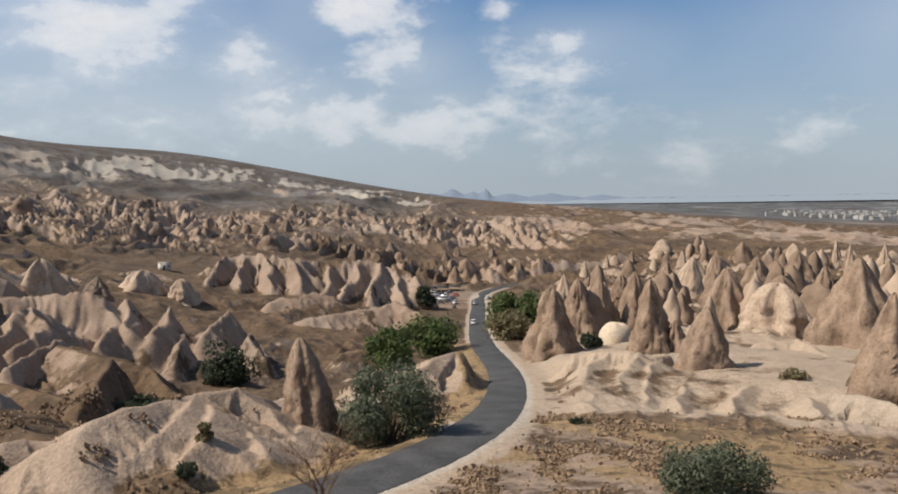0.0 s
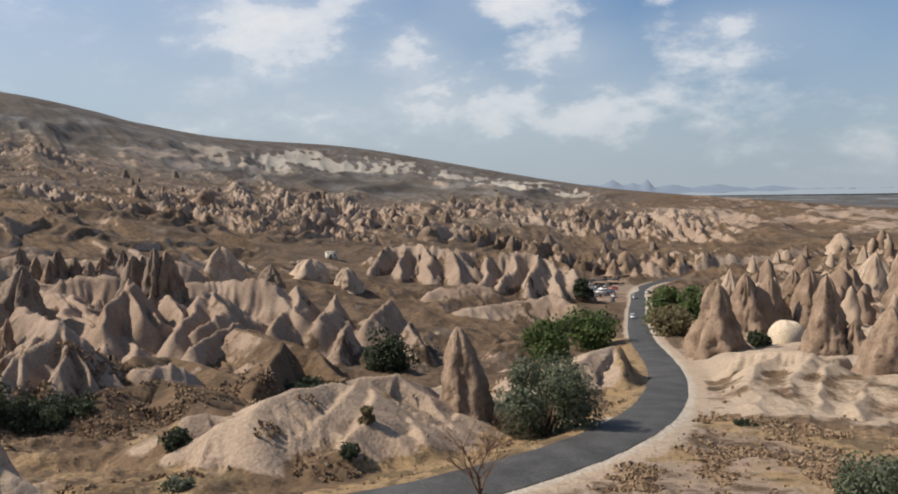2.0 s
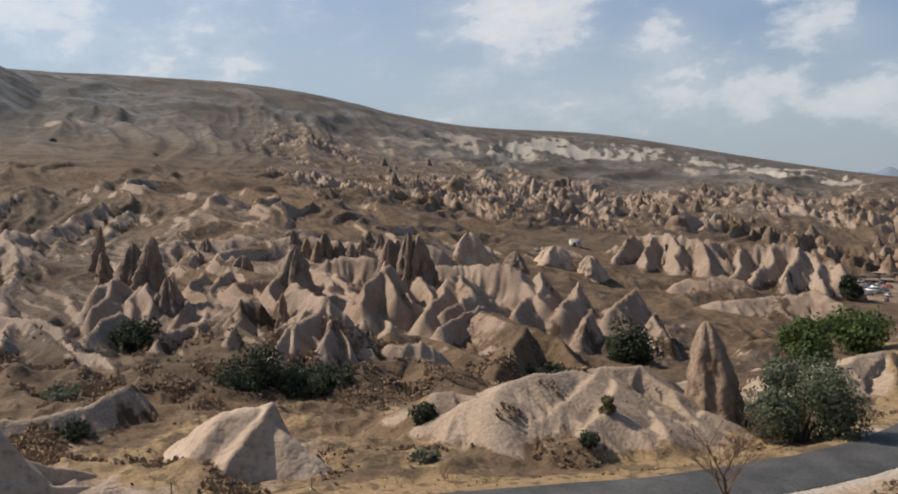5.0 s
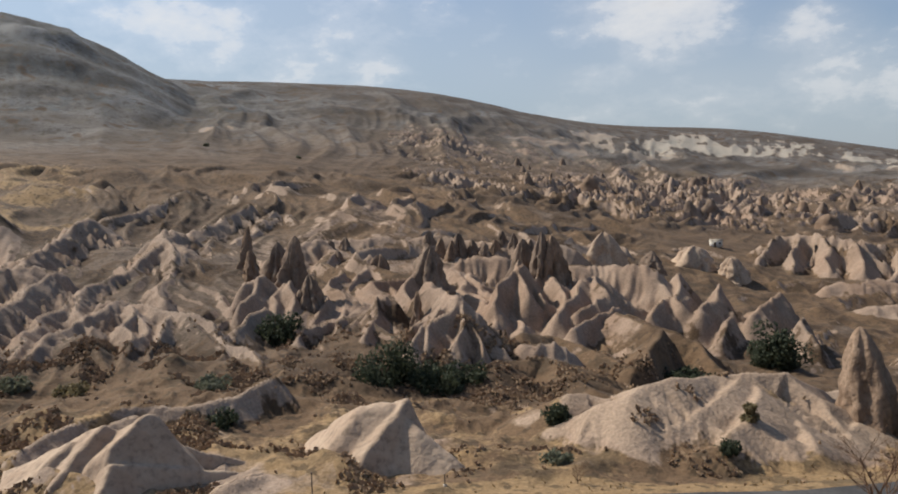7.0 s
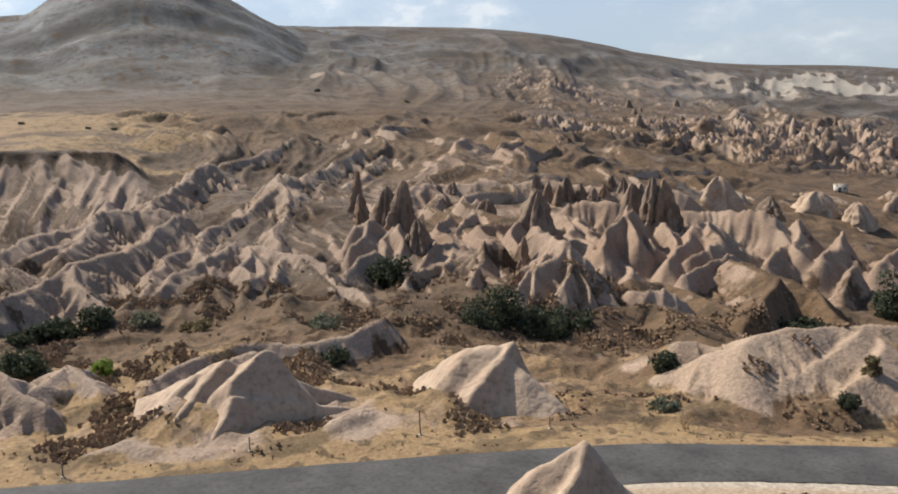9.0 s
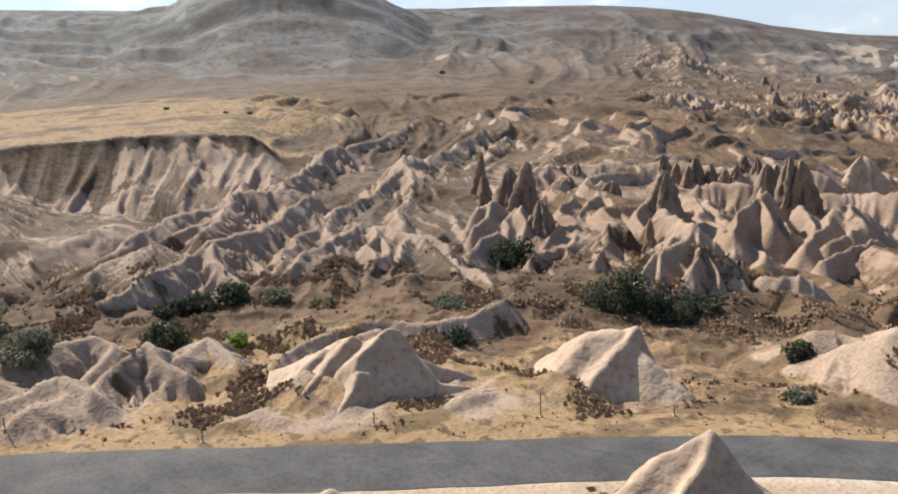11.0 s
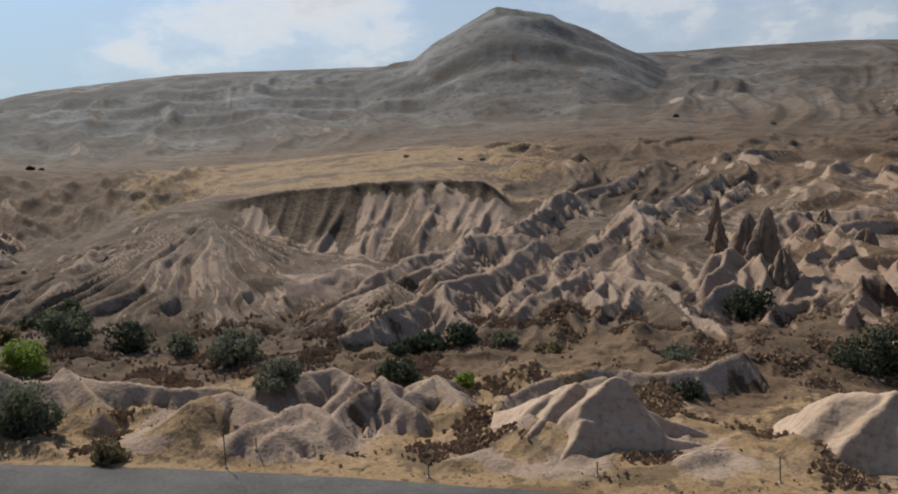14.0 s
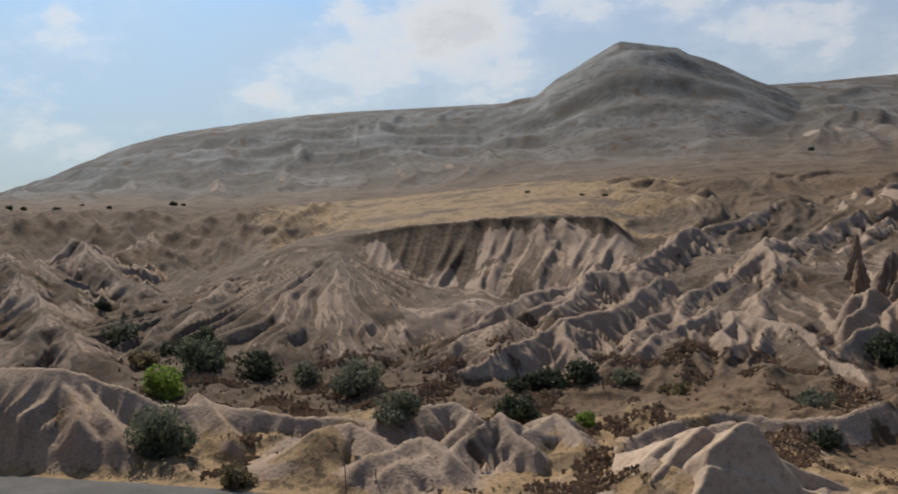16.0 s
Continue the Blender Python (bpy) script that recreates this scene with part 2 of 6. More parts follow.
def land(az, r):
    u = (np.asarray(az) + 180) * 2
    v = (np.log(np.maximum(r, 2.01)) - LOG_R[0]) / (LOG_R[1] - LOG_R[0])
    i, j = np.clip(u.astype(int), 0, 719), np.clip(v.astype(int), 0, 898)
    a_, b_ = np.clip(u - i, 0, 1), np.clip(v - j, 0, 1)
    return (LAND[i, j] * (1 - a_) + LAND[i + 1, j] * a_) * (1 - b_) + (LAND[i, j + 1] * (1 - a_) + LAND[i + 1, j + 1] * a_) * b_


# ---- the road's centre line: x, y, z ----
ROAD_POINTS = [(-92, -60, 0.4), (-80, -36, 0.3), (-68, -14, 0.2), (-56.5, 4, 0.1), (-42.0, 22.8, 0), (-25.6, 42.4, 0), (-10.4, 54.6, 0), (0.2, 73.0, -1.5), (6.6, 104.5, -5.7),
               (9.2, 145, -10.3), (7.6, 195, -14.2), (8.6, 255, -19.4), (10.9, 320, -22.9), (17.5, 400, -24.6), (45, 445, -24.5), (120, 480, -23.5)]
ROAD_WIDTH = 5.7


def road_line(count=700):
    p = np.array(ROAD_POINTS, float)
    s = np.concatenate([[0], np.cumsum(np.linalg.norm(np.diff(p[:, :2], axis=0), axis=1))])
    m = np.zeros_like(p)
    m[1:-1] = (p[2:] - p[:-2]) / (s[2:] - s[:-2])[:, None]
    m[0], m[-1] = (p[1] - p[0]) / (s[1] - s[0]), (p[-1] - p[-2]) / (s[-1] - s[-2])
    t = np.linspace(0, s[-1], count)
    k = np.clip(np.searchsorted(s, t, "right") - 1, 0, len(p) - 2)
    h = (s[k + 1] - s[k])[:, None]
    w = ((t - s[k]) / h[:, 0])[:, None]
    return (2 * w**3 - 3 * w**2 + 1) * p[k] + (w**3 - 2 * w**2 + w) * h * m[k] + (-2 * w**3 + 3 * w**2) * p[k + 1] + (w**3 - w**2) * h * m[k + 1]


ROAD = road_line()
ROAD_SIDE = np.gradient(ROAD[:, :2], axis=0)
ROAD_SIDE /= np.linalg.norm(ROAD_SIDE, axis=1)[:, None]
ROAD_SIDE = np.stack([ROAD_SIDE[:, 1], -ROAD_SIDE[:, 0]], 1)  # to the road's right


def to_road(x, y):
    """Distance to the centre line, its height there, how far along (0 to 1), and the side (right is plus)."""
    x, y = np.asarray(x, float), np.asarray(y, float)
    best = np.full(x.shape, 1e9)
    which = np.zeros(x.shape, int)
    for k in range(0, len(ROAD), 12):
        d = (x - ROAD[k, 0]) ** 2 + (y - ROAD[k, 1]) ** 2
        near = d < best
        best[near], which[near] = d[near], k
    close = best < 900
    middle, cx, cy = which[close], x[close], y[close]
    b_, w_ = best[close], which[close]
    for k in range(-7, 8):
        j = np.clip(middle + k, 0, len(ROAD) - 1)
        d = (cx - ROAD[j, 0]) ** 2 + (cy - ROAD[j, 1]) ** 2
        near = d < b_
        b_[near], w_[near] = d[near], j[near]
    best[close], which[close] = b_, w_
    side = (x - ROAD[which, 0]) * ROAD_SIDE[which, 0] + (y - ROAD[which, 1]) * ROAD_SIDE[which, 1]
    return np.minimum(np.sqrt(best), np.abs(side) + np.maximum(0, np.sqrt(best) - np.abs(side)) * 0.5), ROAD[which, 2], which / len(ROAD), side

# ---- single hills, banks and mounds: bearing, distance, height, half length, half width, turn, flutes, crest sharpness ----
MOUNDS = []


def mound(az, r, height, length, width, turn=0.0, flutes=0.3, sharp=1.5, seed=1):
    MOUNDS.append((az, r, height, length, width, turn, flutes, sharp, seed))


mound(-33.0, 108, 4.0, 14, 12, 0, 0.4, 1.5, 11)
# the far peak with its flat top, and the shoulders of the ridge
mound(62.6, 950, 70, 140, 320, 0, 0.04, 1.05, 13)
mound(67.0, 950, 20, 120, 260, 0, 0.04, 1.05, 14)


# ---- fans: bearing, distance and height of the tip, slope, reach, ribs in a full turn ----
FANS = []


def fan(*shape):
    FANS.append(shape)


# the big ribbed flank below the plateau's corner, and a small one at the foot of the badlands
fan(84.4, 168, 14.2, 0.225, 60, 40)
fan(72.6, 117, 5.2, 0.32, 17, 22)


# ---- crests of tuff: lines of (bearing, distance, height), whose flanks fall away at a slope and are cut by rills ----
SPURS = []


def spur(points, slope=0.9, flute=0.4, kind="tuff", steep=0.0):
    """steep: the slope of the flank on the line's left, where it is broken off (minus: on its right)."""
    line = np.array([(*place(az, r), z) for az, r, z in points])
    SPURS.append((line, slope, flute, kind, steep, len(SPURS) + 1))


# fluted badlands above the gully
spur([(62.9, 145.0, 8.4), (64.8, 132.0, 5.6), (68.8, 116.0, 5.3), (71.5, 110.0, 3.9), (74.6, 104.0, 2.8), (76.1, 100.0, 1.7)], slope=1.0, flute=0.6)
spur([(69.1, 114.0, 5.3), (68.1, 106.0, 2.9), (67.1, 101.0, 1.4)], slope=1.0, flute=0.6)
spur([(63.1, 160.0, 8.4), (67.0, 156.0, 9.2), (69.7, 150.0, 7.0), (72.4, 140.0, 5.9), (75.1, 130.0, 3.9), (78.1, 118.0, 2.8)], slope=1.0, flute=0.6)
spur([(68.6, 140.0, 6.7), (71.4, 130.0, 5.0), (73.3, 124.0, 4.3), (76.3, 112.0, 3.3)], slope=1.0, flute=0.6)
spur([(55.3, 185.0, 13.1), (57.8, 165.0, 7.3), (60.8, 150.0, 5.2), (62.9, 130.0, 3.7), (65.0, 110.0, 1.8)], slope=1.0, flute=0.6)
spur([(59.0, 135.0, 5.0), (60.9, 122.0, 3.7), (63.0, 112.0, 2.9), (64.8, 104.0, 1.3)], slope=1.0, flute=0.6)
spur([(59.0, 135.0, 5.0), (56.9, 128.0, 3.8), (54.5, 122.0, 3.5), (53.0, 116.0, 1.8), (49.5, 98.0, -0.8)], slope=1.0, flute=0.6)
spur([(58.1, 130.0, 4.6), (58.8, 108.0, 1.5)], slope=1.3, flute=0.5)
spur([(56.9, 127.0, 3.7), (58.6, 103.0, 0.5)], slope=1.3, flute=0.5)
spur([(55.7, 125.0, 3.6), (57.5, 103.0, 0.1)], slope=1.3, flute=0.5)
spur([(60.6, 205.0, 15.9), (62.2, 190.0, 11.9), (63.8, 175.0, 10.4), (64.6, 150.0, 4.6)], slope=1.0, flute=0.6)
spur([(55.3, 185.0, 13.1), (54.0, 172.0, 8.1), (52.9, 155.0, 4.3), (51.9, 135.0, 2.0)], slope=1.0, flute=0.6)
spur([(55.4, 184.0, 13.1), (55.5, 160.0, 6.8), (56.3, 140.0, 3.7)], slope=1.0, flute=0.6)
spur([(50.4, 235.0, 17.6), (52.7, 220.0, 13.6), (54.3, 205.0, 11.5)], slope=1.0, flute=0.6)
spur([(48.8, 235.0, 15.7), (51.2, 210.0, 9.4), (52.2, 190.0, 5.9)], slope=1.0, flute=0.6)
spur([(48.1, 235.0, 14.8), (46.2, 225.0, 10.2)], slope=1.0, flute=0.6)
spur([(54.2, 260.0, 22.5), (56.6, 240.0, 17.8), (59.0, 225.0, 15.2)], slope=1.0, flute=0.6)
spur([(51.1, 255.0, 20.1), (49.2, 240.0, 16.5)], slope=1.0, flute=0.6)
spur([(66.6, 165.0, 10.2), (67.8, 150.0, 7.2), (69.5, 125.0, 5.2)], slope=1.0, flute=0.6)
spur([(64.6, 150.0, 4.6), (66.5, 125.0, 3.1), (66.0, 104.0, 1.5)], slope=1.0, flute=0.6)
spur([(61.2, 148.0, 4.9), (60.3, 120.0, 3.0)], slope=1.0, flute=0.6)
spur([(45.6, 185.0, 10.0), (47.4, 180.0, 9.3), (48.9, 170.0, 7.7)], slope=1.0, flute=0.6)
# brown spurs at the foot of the badlands
spur([(61.4, 112.0, 3.1), (62.6, 103.0, 1.3), (63.5, 96.0, -0.4)], slope=0.6, flute=0.2, kind='earth')
spur([(61.4, 112.0, 3.1), (58.7, 100.0, 0.0), (55.1, 95.0, -0.9)], slope=0.6, flute=0.2, kind='earth')
spur([(54.5, 121.0, 3.2), (53.0, 108.0, 0.3), (53.9, 95.0, -1.3)], slope=0.6, flute=0.2, kind='earth')
spur([(51.9, 88.0, -0.5), (49.1, 90.0, -0.0), (45.2, 92.0, -0.5), (41.4, 90.0, -1.5)], slope=0.6, flute=0.2, kind='earth')
spur([(69.9, 92.0, 0.2), (66.7, 94.0, 0.0), (63.2, 92.0, -1.3)], slope=0.6, flute=0.2, kind='earth')
# the crest behind the fan, and the ribs where the bowl meets the badlands
spur([(87.1, 190, 15.4), (85.6, 182, 14.6), (84.4, 168, 13.7)], slope=0.45, flute=0.2)
spur([(91.8, 160, 10.2), (93.2, 150, 8.0), (94.2, 142, 6.9)], slope=0.7, flute=0.3)
spur([(70.9, 208, 19.0), (69.8, 196, 13.2), (68.3, 180, 7.6)], slope=0.9, flute=0.4)
spur([(68.8, 208, 19.2), (68.1, 196, 14.0), (67.9, 188, 10.4)], slope=0.9, flute=0.4)
# the far gully head on the other side
spur([(94.7, 170.0, 6.7), (97.0, 140.0, 4.7)], slope=0.75, flute=0.4)
spur([(94.7, 170.0, 6.7), (94.0, 140.0, 2.9)], slope=0.75, flute=0.4)
spur([(101.0, 250.0, 20.0), (98.8, 215.0, 9.9), (96.8, 200.0, 7.6)], slope=0.75, flute=0.4)
spur([(103.4, 220.0, 15.0), (101.9, 190.0, 8.2), (101.3, 165.0, 4.4)], slope=0.75, flute=0.4)
spur([(105.2, 210.0, 17.0), (103.5, 175.0, 8.5), (102.3, 150.0, 5.2)], slope=0.75, flute=0.4)
spur([(94.2, 310.0, 13.1), (92.1, 280.0, 5.7)], slope=0.75, flute=0.4)
spur([(95.9, 340.0, 20.7), (98.4, 300.0, 13.6)], slope=0.75, flute=0.4)
spur([(91.5, 360.0, 24.3), (89.0, 310.0, 12.6)], slope=0.75, flute=0.4)
spur([(103.6, 130.0, 7.0), (102.0, 132.0, 7.3), (100.8, 120.0, 4.8)], slope=0.75, flute=0.4)
# low pale ridges between the road and the gully
spur([(107.4, 90.0, 8.1), (105.6, 88.0, 8.0), (102.5, 86.0, 7.7), (99.2, 84.0, 5.8), (96.2, 82.0, 4.0), (91.1, 82.0, 2.7), (87.3, 80.0, 1.8), (83.1, 80.0, 0.7)], slope=0.75, flute=0.3, kind='sand')
spur([(102.2, 86.0, 7.1), (101.2, 72.0, 2.4)], slope=0.9, flute=0.2)
spur([(101.5, 86.0, 7.0), (98.6, 72.0, 2.1)], slope=0.9, flute=0.2)
spur([(94.4, 83.0, 4.1), (92.3, 76.0, 1.5)], slope=0.9, flute=0.2)
spur([(107.0, 74.0, 5.9), (105.8, 72.0, 5.4), (104.0, 70.0, 4.6), (102.5, 67.0, 3.1)], slope=0.5, flute=0.1, kind='sand')
spur([(85.9, 60.0, 2.0), (83.0, 63.0, 2.3), (80.7, 66.0, 2.4), (78.7, 67.0, 2.4), (77.5, 64.0, 1.7)], slope=0.8, flute=0.5)
spur([(82.8, 72.0, 2.1), (81.3, 74.0, 2.8), (77.4, 78.0, 2.7), (75.6, 76.0, 2.1), (76.9, 71.0, 1.3)], slope=0.8, flute=0.5)
spur([(77.3, 66.0, 1.3), (75.8, 69.0, 1.8), (74.2, 72.0, 2.8), (73.1, 70.0, 1.9), (71.7, 67.0, 1.3)], slope=0.8, flute=0.5)
spur([(72.4, 71.0, 1.0), (70.4, 76.0, 1.7), (68.9, 72.0, 0.8), (67.8, 70.0, 0.2)], slope=0.8, flute=0.5)
spur([(79.2, 64.0, 1.7), (81.7, 61.0, 1.8), (84.5, 56.0, 1.8)], slope=0.8, flute=0.5)
spur([(65.4, 68.0, 1.0), (62.9, 72.0, 1.5), (59.6, 76.0, 1.9), (57.6, 77.0, 1.8), (55.1, 77.0, 1.4), (51.9, 78.0, 1.6), (49.5, 82.0, 2.3)], slope=0.85, flute=0.3)
spur([(61.7, 66.0, 1.8), (59.2, 70.0, 2.2), (57.6, 70.0, 2.5)], slope=0.85, flute=0.2)
spur([(63.8, 62.0, 1.7), (61.3, 63.0, 2.1), (59.5, 60.0, 2.4)], slope=0.8, flute=0.5)
spur([(68.8, 56.0, 0.6), (66.8, 57.0, 0.7), (64.8, 55.0, 0.4)], slope=0.4, flute=0.1, kind='sand')
spur([(63.5, 61.0, 2.1), (61.8, 59.0, 1.9), (60.6, 57.5, 1.2)], slope=0.42, flute=0.2, kind='earth')
spur([(46.5, 60.5, 1.2), (44.6, 58.6, 1.1), (43.2, 57.4, 0.5)], slope=0.45, flute=0.2, kind='earth')
spur([(53.3, 55.0, 0.8), (51.6, 57.0, 0.9), (50.2, 58.0, 0.4)], slope=0.5, flute=0.1)
spur([(49.2, 60.0, 0.4), (47.6, 61.0, 0.7), (46.4, 60.0, 0.4)], slope=0.6, flute=0.1)
spur([(86.4, 68.0, 3.4), (84.4, 70.0, 3.2), (82.8, 68.0, 2.5)], slope=0.5, flute=0.2)
# ribs, fins and humps of the middle slope, which run down into the gully
spur([(50.8, 138, 5.8), (49.9, 140, 6.5), (49.3, 140, 5.1)], slope=1.3, flute=0.35)
spur([(49.9, 140, 6.5), (51.2, 130, 3.3)], slope=1.4, flute=0.35)
spur([(49.5, 128, 3.2), (50.7, 124, 2.5), (51.8, 119, 1.6)], slope=1.2, flute=0.3)
spur([(47.9, 143, 6.0), (48.6, 138, 3.9), (49.2, 129, 1.8)], slope=1.4, flute=0.4)
spur([(48.0, 143, 6.5), (47.6, 131, 2.1)], slope=1.4, flute=0.4)
spur([(47.6, 188, 7.6), (45.8, 190, 8.9), (43.8, 192, 9.4), (41.8, 194, 9.6), (39.8, 195, 8.8)], slope=0.7, flute=0.4)
spur([(42.4, 172, 7.0), (43.3, 160, 4.4), (43.7, 148, 1.5), (44.3, 136, 0.2)], slope=1.2, flute=0.45)
spur([(42.4, 172, 7.0), (41.4, 162, 3.9), (40.6, 147, 0.9)], slope=1.3, flute=0.45)
spur([(44.6, 172, 5.2), (45.2, 152, 2.2), (46.0, 135, 0.3)], slope=1.1, flute=0.45)
spur([(46.2, 170, 4.9), (46.7, 155, 3.1)], slope=1.1, flute=0.45)
spur([(42.9, 127, 2.3), (41.8, 129, 3.7), (41.0, 128, 2.9)], slope=1.5, flute=0.15)
spur([(41.8, 129, 3.7), (42.3, 120, 1.5), (43.2, 113, 0.4)], slope=1.5, flute=0.2)
spur([(44.3, 134, 1.4), (45.1, 126, 0.8), (46.4, 122, 0.6), (47.1, 116, 0.0)], slope=1.2, flute=0.3)
spur([(38.7, 152, 7.5), (39.6, 142, 3.0), (40.0, 128, 0.2)], slope=1.5, flute=0.35)
spur([(37.7, 172, 4.6), (36.3, 158, 2.5), (35.0, 145, 0.9), (33.5, 129, -0.9)], slope=0.9, flute=0.5)
spur([(35.9, 172, 2.8), (34.6, 158, 1.0), (32.8, 145, -0.7), (31.6, 128, -1.6)], slope=0.9, flute=0.5)
spur([(36.7, 176, 3.6), (35.5, 156, 1.1), (34.4, 140, 0.1)], slope=0.9, flute=0.5)
spur([(40.5, 105, 0.8), (39.3, 109, 2.1), (37.7, 112, 4.1), (36.5, 114, 5.4), (35.9, 113, 4.7)], slope=1.3, flute=0.5)
spur([(35.9, 113, 4.7), (35.7, 109, 3.0), (34.8, 104, -0.1)], slope=1.7, flute=0.25)
spur([(36.5, 114, 5.4), (37.9, 107, 2.7), (38.5, 102, 1.1)], slope=1.4, flute=0.3)
spur([(35.9, 113, 4.7), (36.5, 107, 2.6), (37.0, 102, 1.2)], slope=1.5, flute=0.3)
spur([(37.7, 112, 4.1), (39.0, 106, 2.4), (39.7, 102, 0.9)], slope=1.4, flute=0.3)
spur([(36.5, 114, 5.4), (37.3, 124, 5.0), (38.2, 134, 5.3)], slope=1.2, flute=0.3)
spur([(39.4, 196, 9.0), (37.8, 196, 9.4), (35.9, 193, 8.1), (33.6, 192, 7.8), (31.6, 192, 8.2), (29.0, 190, 6.9)], slope=0.9, flute=0.55)
spur([(36.1, 180, 5.2), (34.0, 180, 5.5), (32.7, 178, 5.4)], slope=1.0, flute=0.3)
spur([(32.1, 150, 6.5), (32.8, 142, 4.2), (33.6, 133, 1.5)], slope=1.5, flute=0.25)
spur([(32.1, 150, 6.5), (31.6, 139, 2.6)], slope=1.6, flute=0.3)
spur([(30.7, 165, 5.0), (30.6, 143, 0.6)], slope=1.5, flute=0.4)
spur([(29.7, 164, 5.0), (29.1, 145, 0.8)], slope=1.5, flute=0.4)
spur([(29.4, 177, 1.8), (28.2, 177, 3.3), (26.4, 177, 3.2), (23.6, 175, 3.5)], slope=0.9, flute=0.2)
spur([(26.9, 160, 3.4), (27.9, 150, 1.7), (29.2, 140, 0.1), (30.0, 134, -0.4)], slope=1.1, flute=0.2)
spur([(26.9, 160, 3.4), (26.4, 150, 1.5)], slope=1.4, flute=0.2)
spur([(26.1, 147, 1.1), (26.9, 143, 0.6), (28.2, 136, -0.5)], slope=1.2, flute=0.15)
spur([(25.7, 142, -0.3), (26.4, 138, -0.5), (27.7, 132, -0.9), (28.8, 126, -1.4)], slope=1.2, flute=0.15)
spur([(28.2, 165, 2.1), (29.0, 155, 1.1)], slope=1.1, flute=0.3)
# broken slope between the ribs and the road
spur([(23.5, 180.0, 2.8), (21.9, 165.0, -1.4), (23.1, 155.0, -3.5)], slope=1.3, flute=0.5)
spur([(21.3, 178.0, 1.8), (21.1, 162.0, -2.2)], slope=1.3, flute=0.5)
spur([(19.1, 174.0, -0.1), (20.0, 160.0, -3.7)], slope=1.3, flute=0.5)
spur([(15.6, 178.0, -1.6), (16.4, 165.0, -4.6)], slope=1.3, flute=0.5)
spur([(18.2, 160.0, -4.4), (18.7, 152.0, -6.9)], slope=1.6, flute=0.2)
spur([(14.0, 165.0, -4.7), (13.0, 155.0, -8.2)], slope=1.4, flute=0.2)
spur([(25.1, 135.0, -0.5), (22.8, 124.0, -1.2), (24.2, 110.0, -3.0)], slope=0.6, flute=0.2, kind='earth', steep=1.2)
spur([(25.1, 135.0, -0.5), (20.4, 130.0, -3.8), (18.1, 122.0, -6.3)], slope=0.7, flute=0.2, kind='earth')
spur([(32.4, 118.0, -0.8), (29.4, 124.0, -2.3), (25.2, 112.0, -3.7)], slope=0.5, flute=0.2, kind='earth')
spur([(33.9, 98.0, -1.1), (30.6, 104.0, -1.4), (26.8, 92.0, -2.5)], slope=0.4, flute=0.2, kind='earth')
spur([(31.6, 112.0, -1.0), (30.1, 113.0, -1.1)], slope=0.8, flute=0.1)
# the long ribbed mound beside the road
spur([(28.8, 70.0, 0.3), (25.2, 68.0, 2.8), (22.1, 72.0, 3.6), (19.7, 76.0, 2.8), (17.2, 78.0, 3.0), (14.4, 80.0, 2.7), (12.4, 78.0, 0.9), (11.3, 74.0, -0.8)], slope=0.55, flute=0.3, kind='sand')
spur([(19.7, 76.0, 2.8), (23.7, 68.0, 2.2), (27.3, 66.0, 0.4)], slope=0.55, flute=0.3, kind='sand')
spur([(17.2, 78.0, 2.9), (20.5, 68.0, 1.5), (25.3, 64.0, -0.1)], slope=0.55, flute=0.3, kind='sand')
spur([(16.1, 76.0, 2.2), (16.9, 68.0, 1.4), (20.6, 63.0, -0.3)], slope=0.55, flute=0.3, kind='sand')
spur([(14.5, 77.0, 0.6), (12.9, 67.0, -0.0)], slope=0.5, flute=0.2, kind='sand')
spur([(28.9, 74.0, 1.5), (27.6, 75.0, 1.4), (26.0, 74.0, 1.0)], slope=0.55, flute=0.3, kind='sand')
# the pale cliff above the parked cars
spur([(16.6, 325.0, -3.1), (14.9, 330.0, 1.0), (11.9, 325.0, 1.4), (10.4, 320.0, -0.7), (8.8, 330.0, -2.8), (5.3, 335.0, -2.5), (3.4, 330.0, -7.0), (2.2, 320.0, -10.8)], slope=1.3, flute=0.6)
spur([(15.3, 328.0, 0.7), (16.5, 300.0, -6.4)], slope=1.5, flute=0.5)
spur([(13.8, 330.0, 1.4), (14.4, 300.0, -7.9)], slope=1.5, flute=0.5)
spur([(12.2, 325.0, 1.0), (12.0, 300.0, -9.0)], slope=1.5, flute=0.5)
spur([(10.6, 320.0, -0.7), (10.1, 298.0, -9.6)], slope=1.5, flute=0.5)
spur([(8.1, 330.0, -2.9), (8.8, 300.0, -12.5)], slope=1.5, flute=0.5)
spur([(6.3, 330.0, -3.2), (7.5, 295.0, -14.2)], slope=1.5, flute=0.5)
spur([(4.8, 333.0, -3.6), (5.4, 297.0, -13.3)], slope=1.5, flute=0.5)
spur([(3.8, 330.0, -7.0), (3.2, 300.0, -15.0)], slope=1.5, flute=0.5)
spur([(9.3, 235.0, -11.5), (7.4, 240.0, -11.7), (3.8, 250.0, -10.0), (1.8, 240.0, -12.3)], slope=0.5, flute=0.3)
spur([(12.0, 270.0, -11.0), (9.7, 280.0, -9.8), (8.1, 280.0, -12.0)], slope=0.6, flute=0.3)
spur([(21.6, 300.0, -2.2), (19.6, 305.0, -2.0), (18.2, 300.0, -6.0)], slope=1.2, flute=0.3)
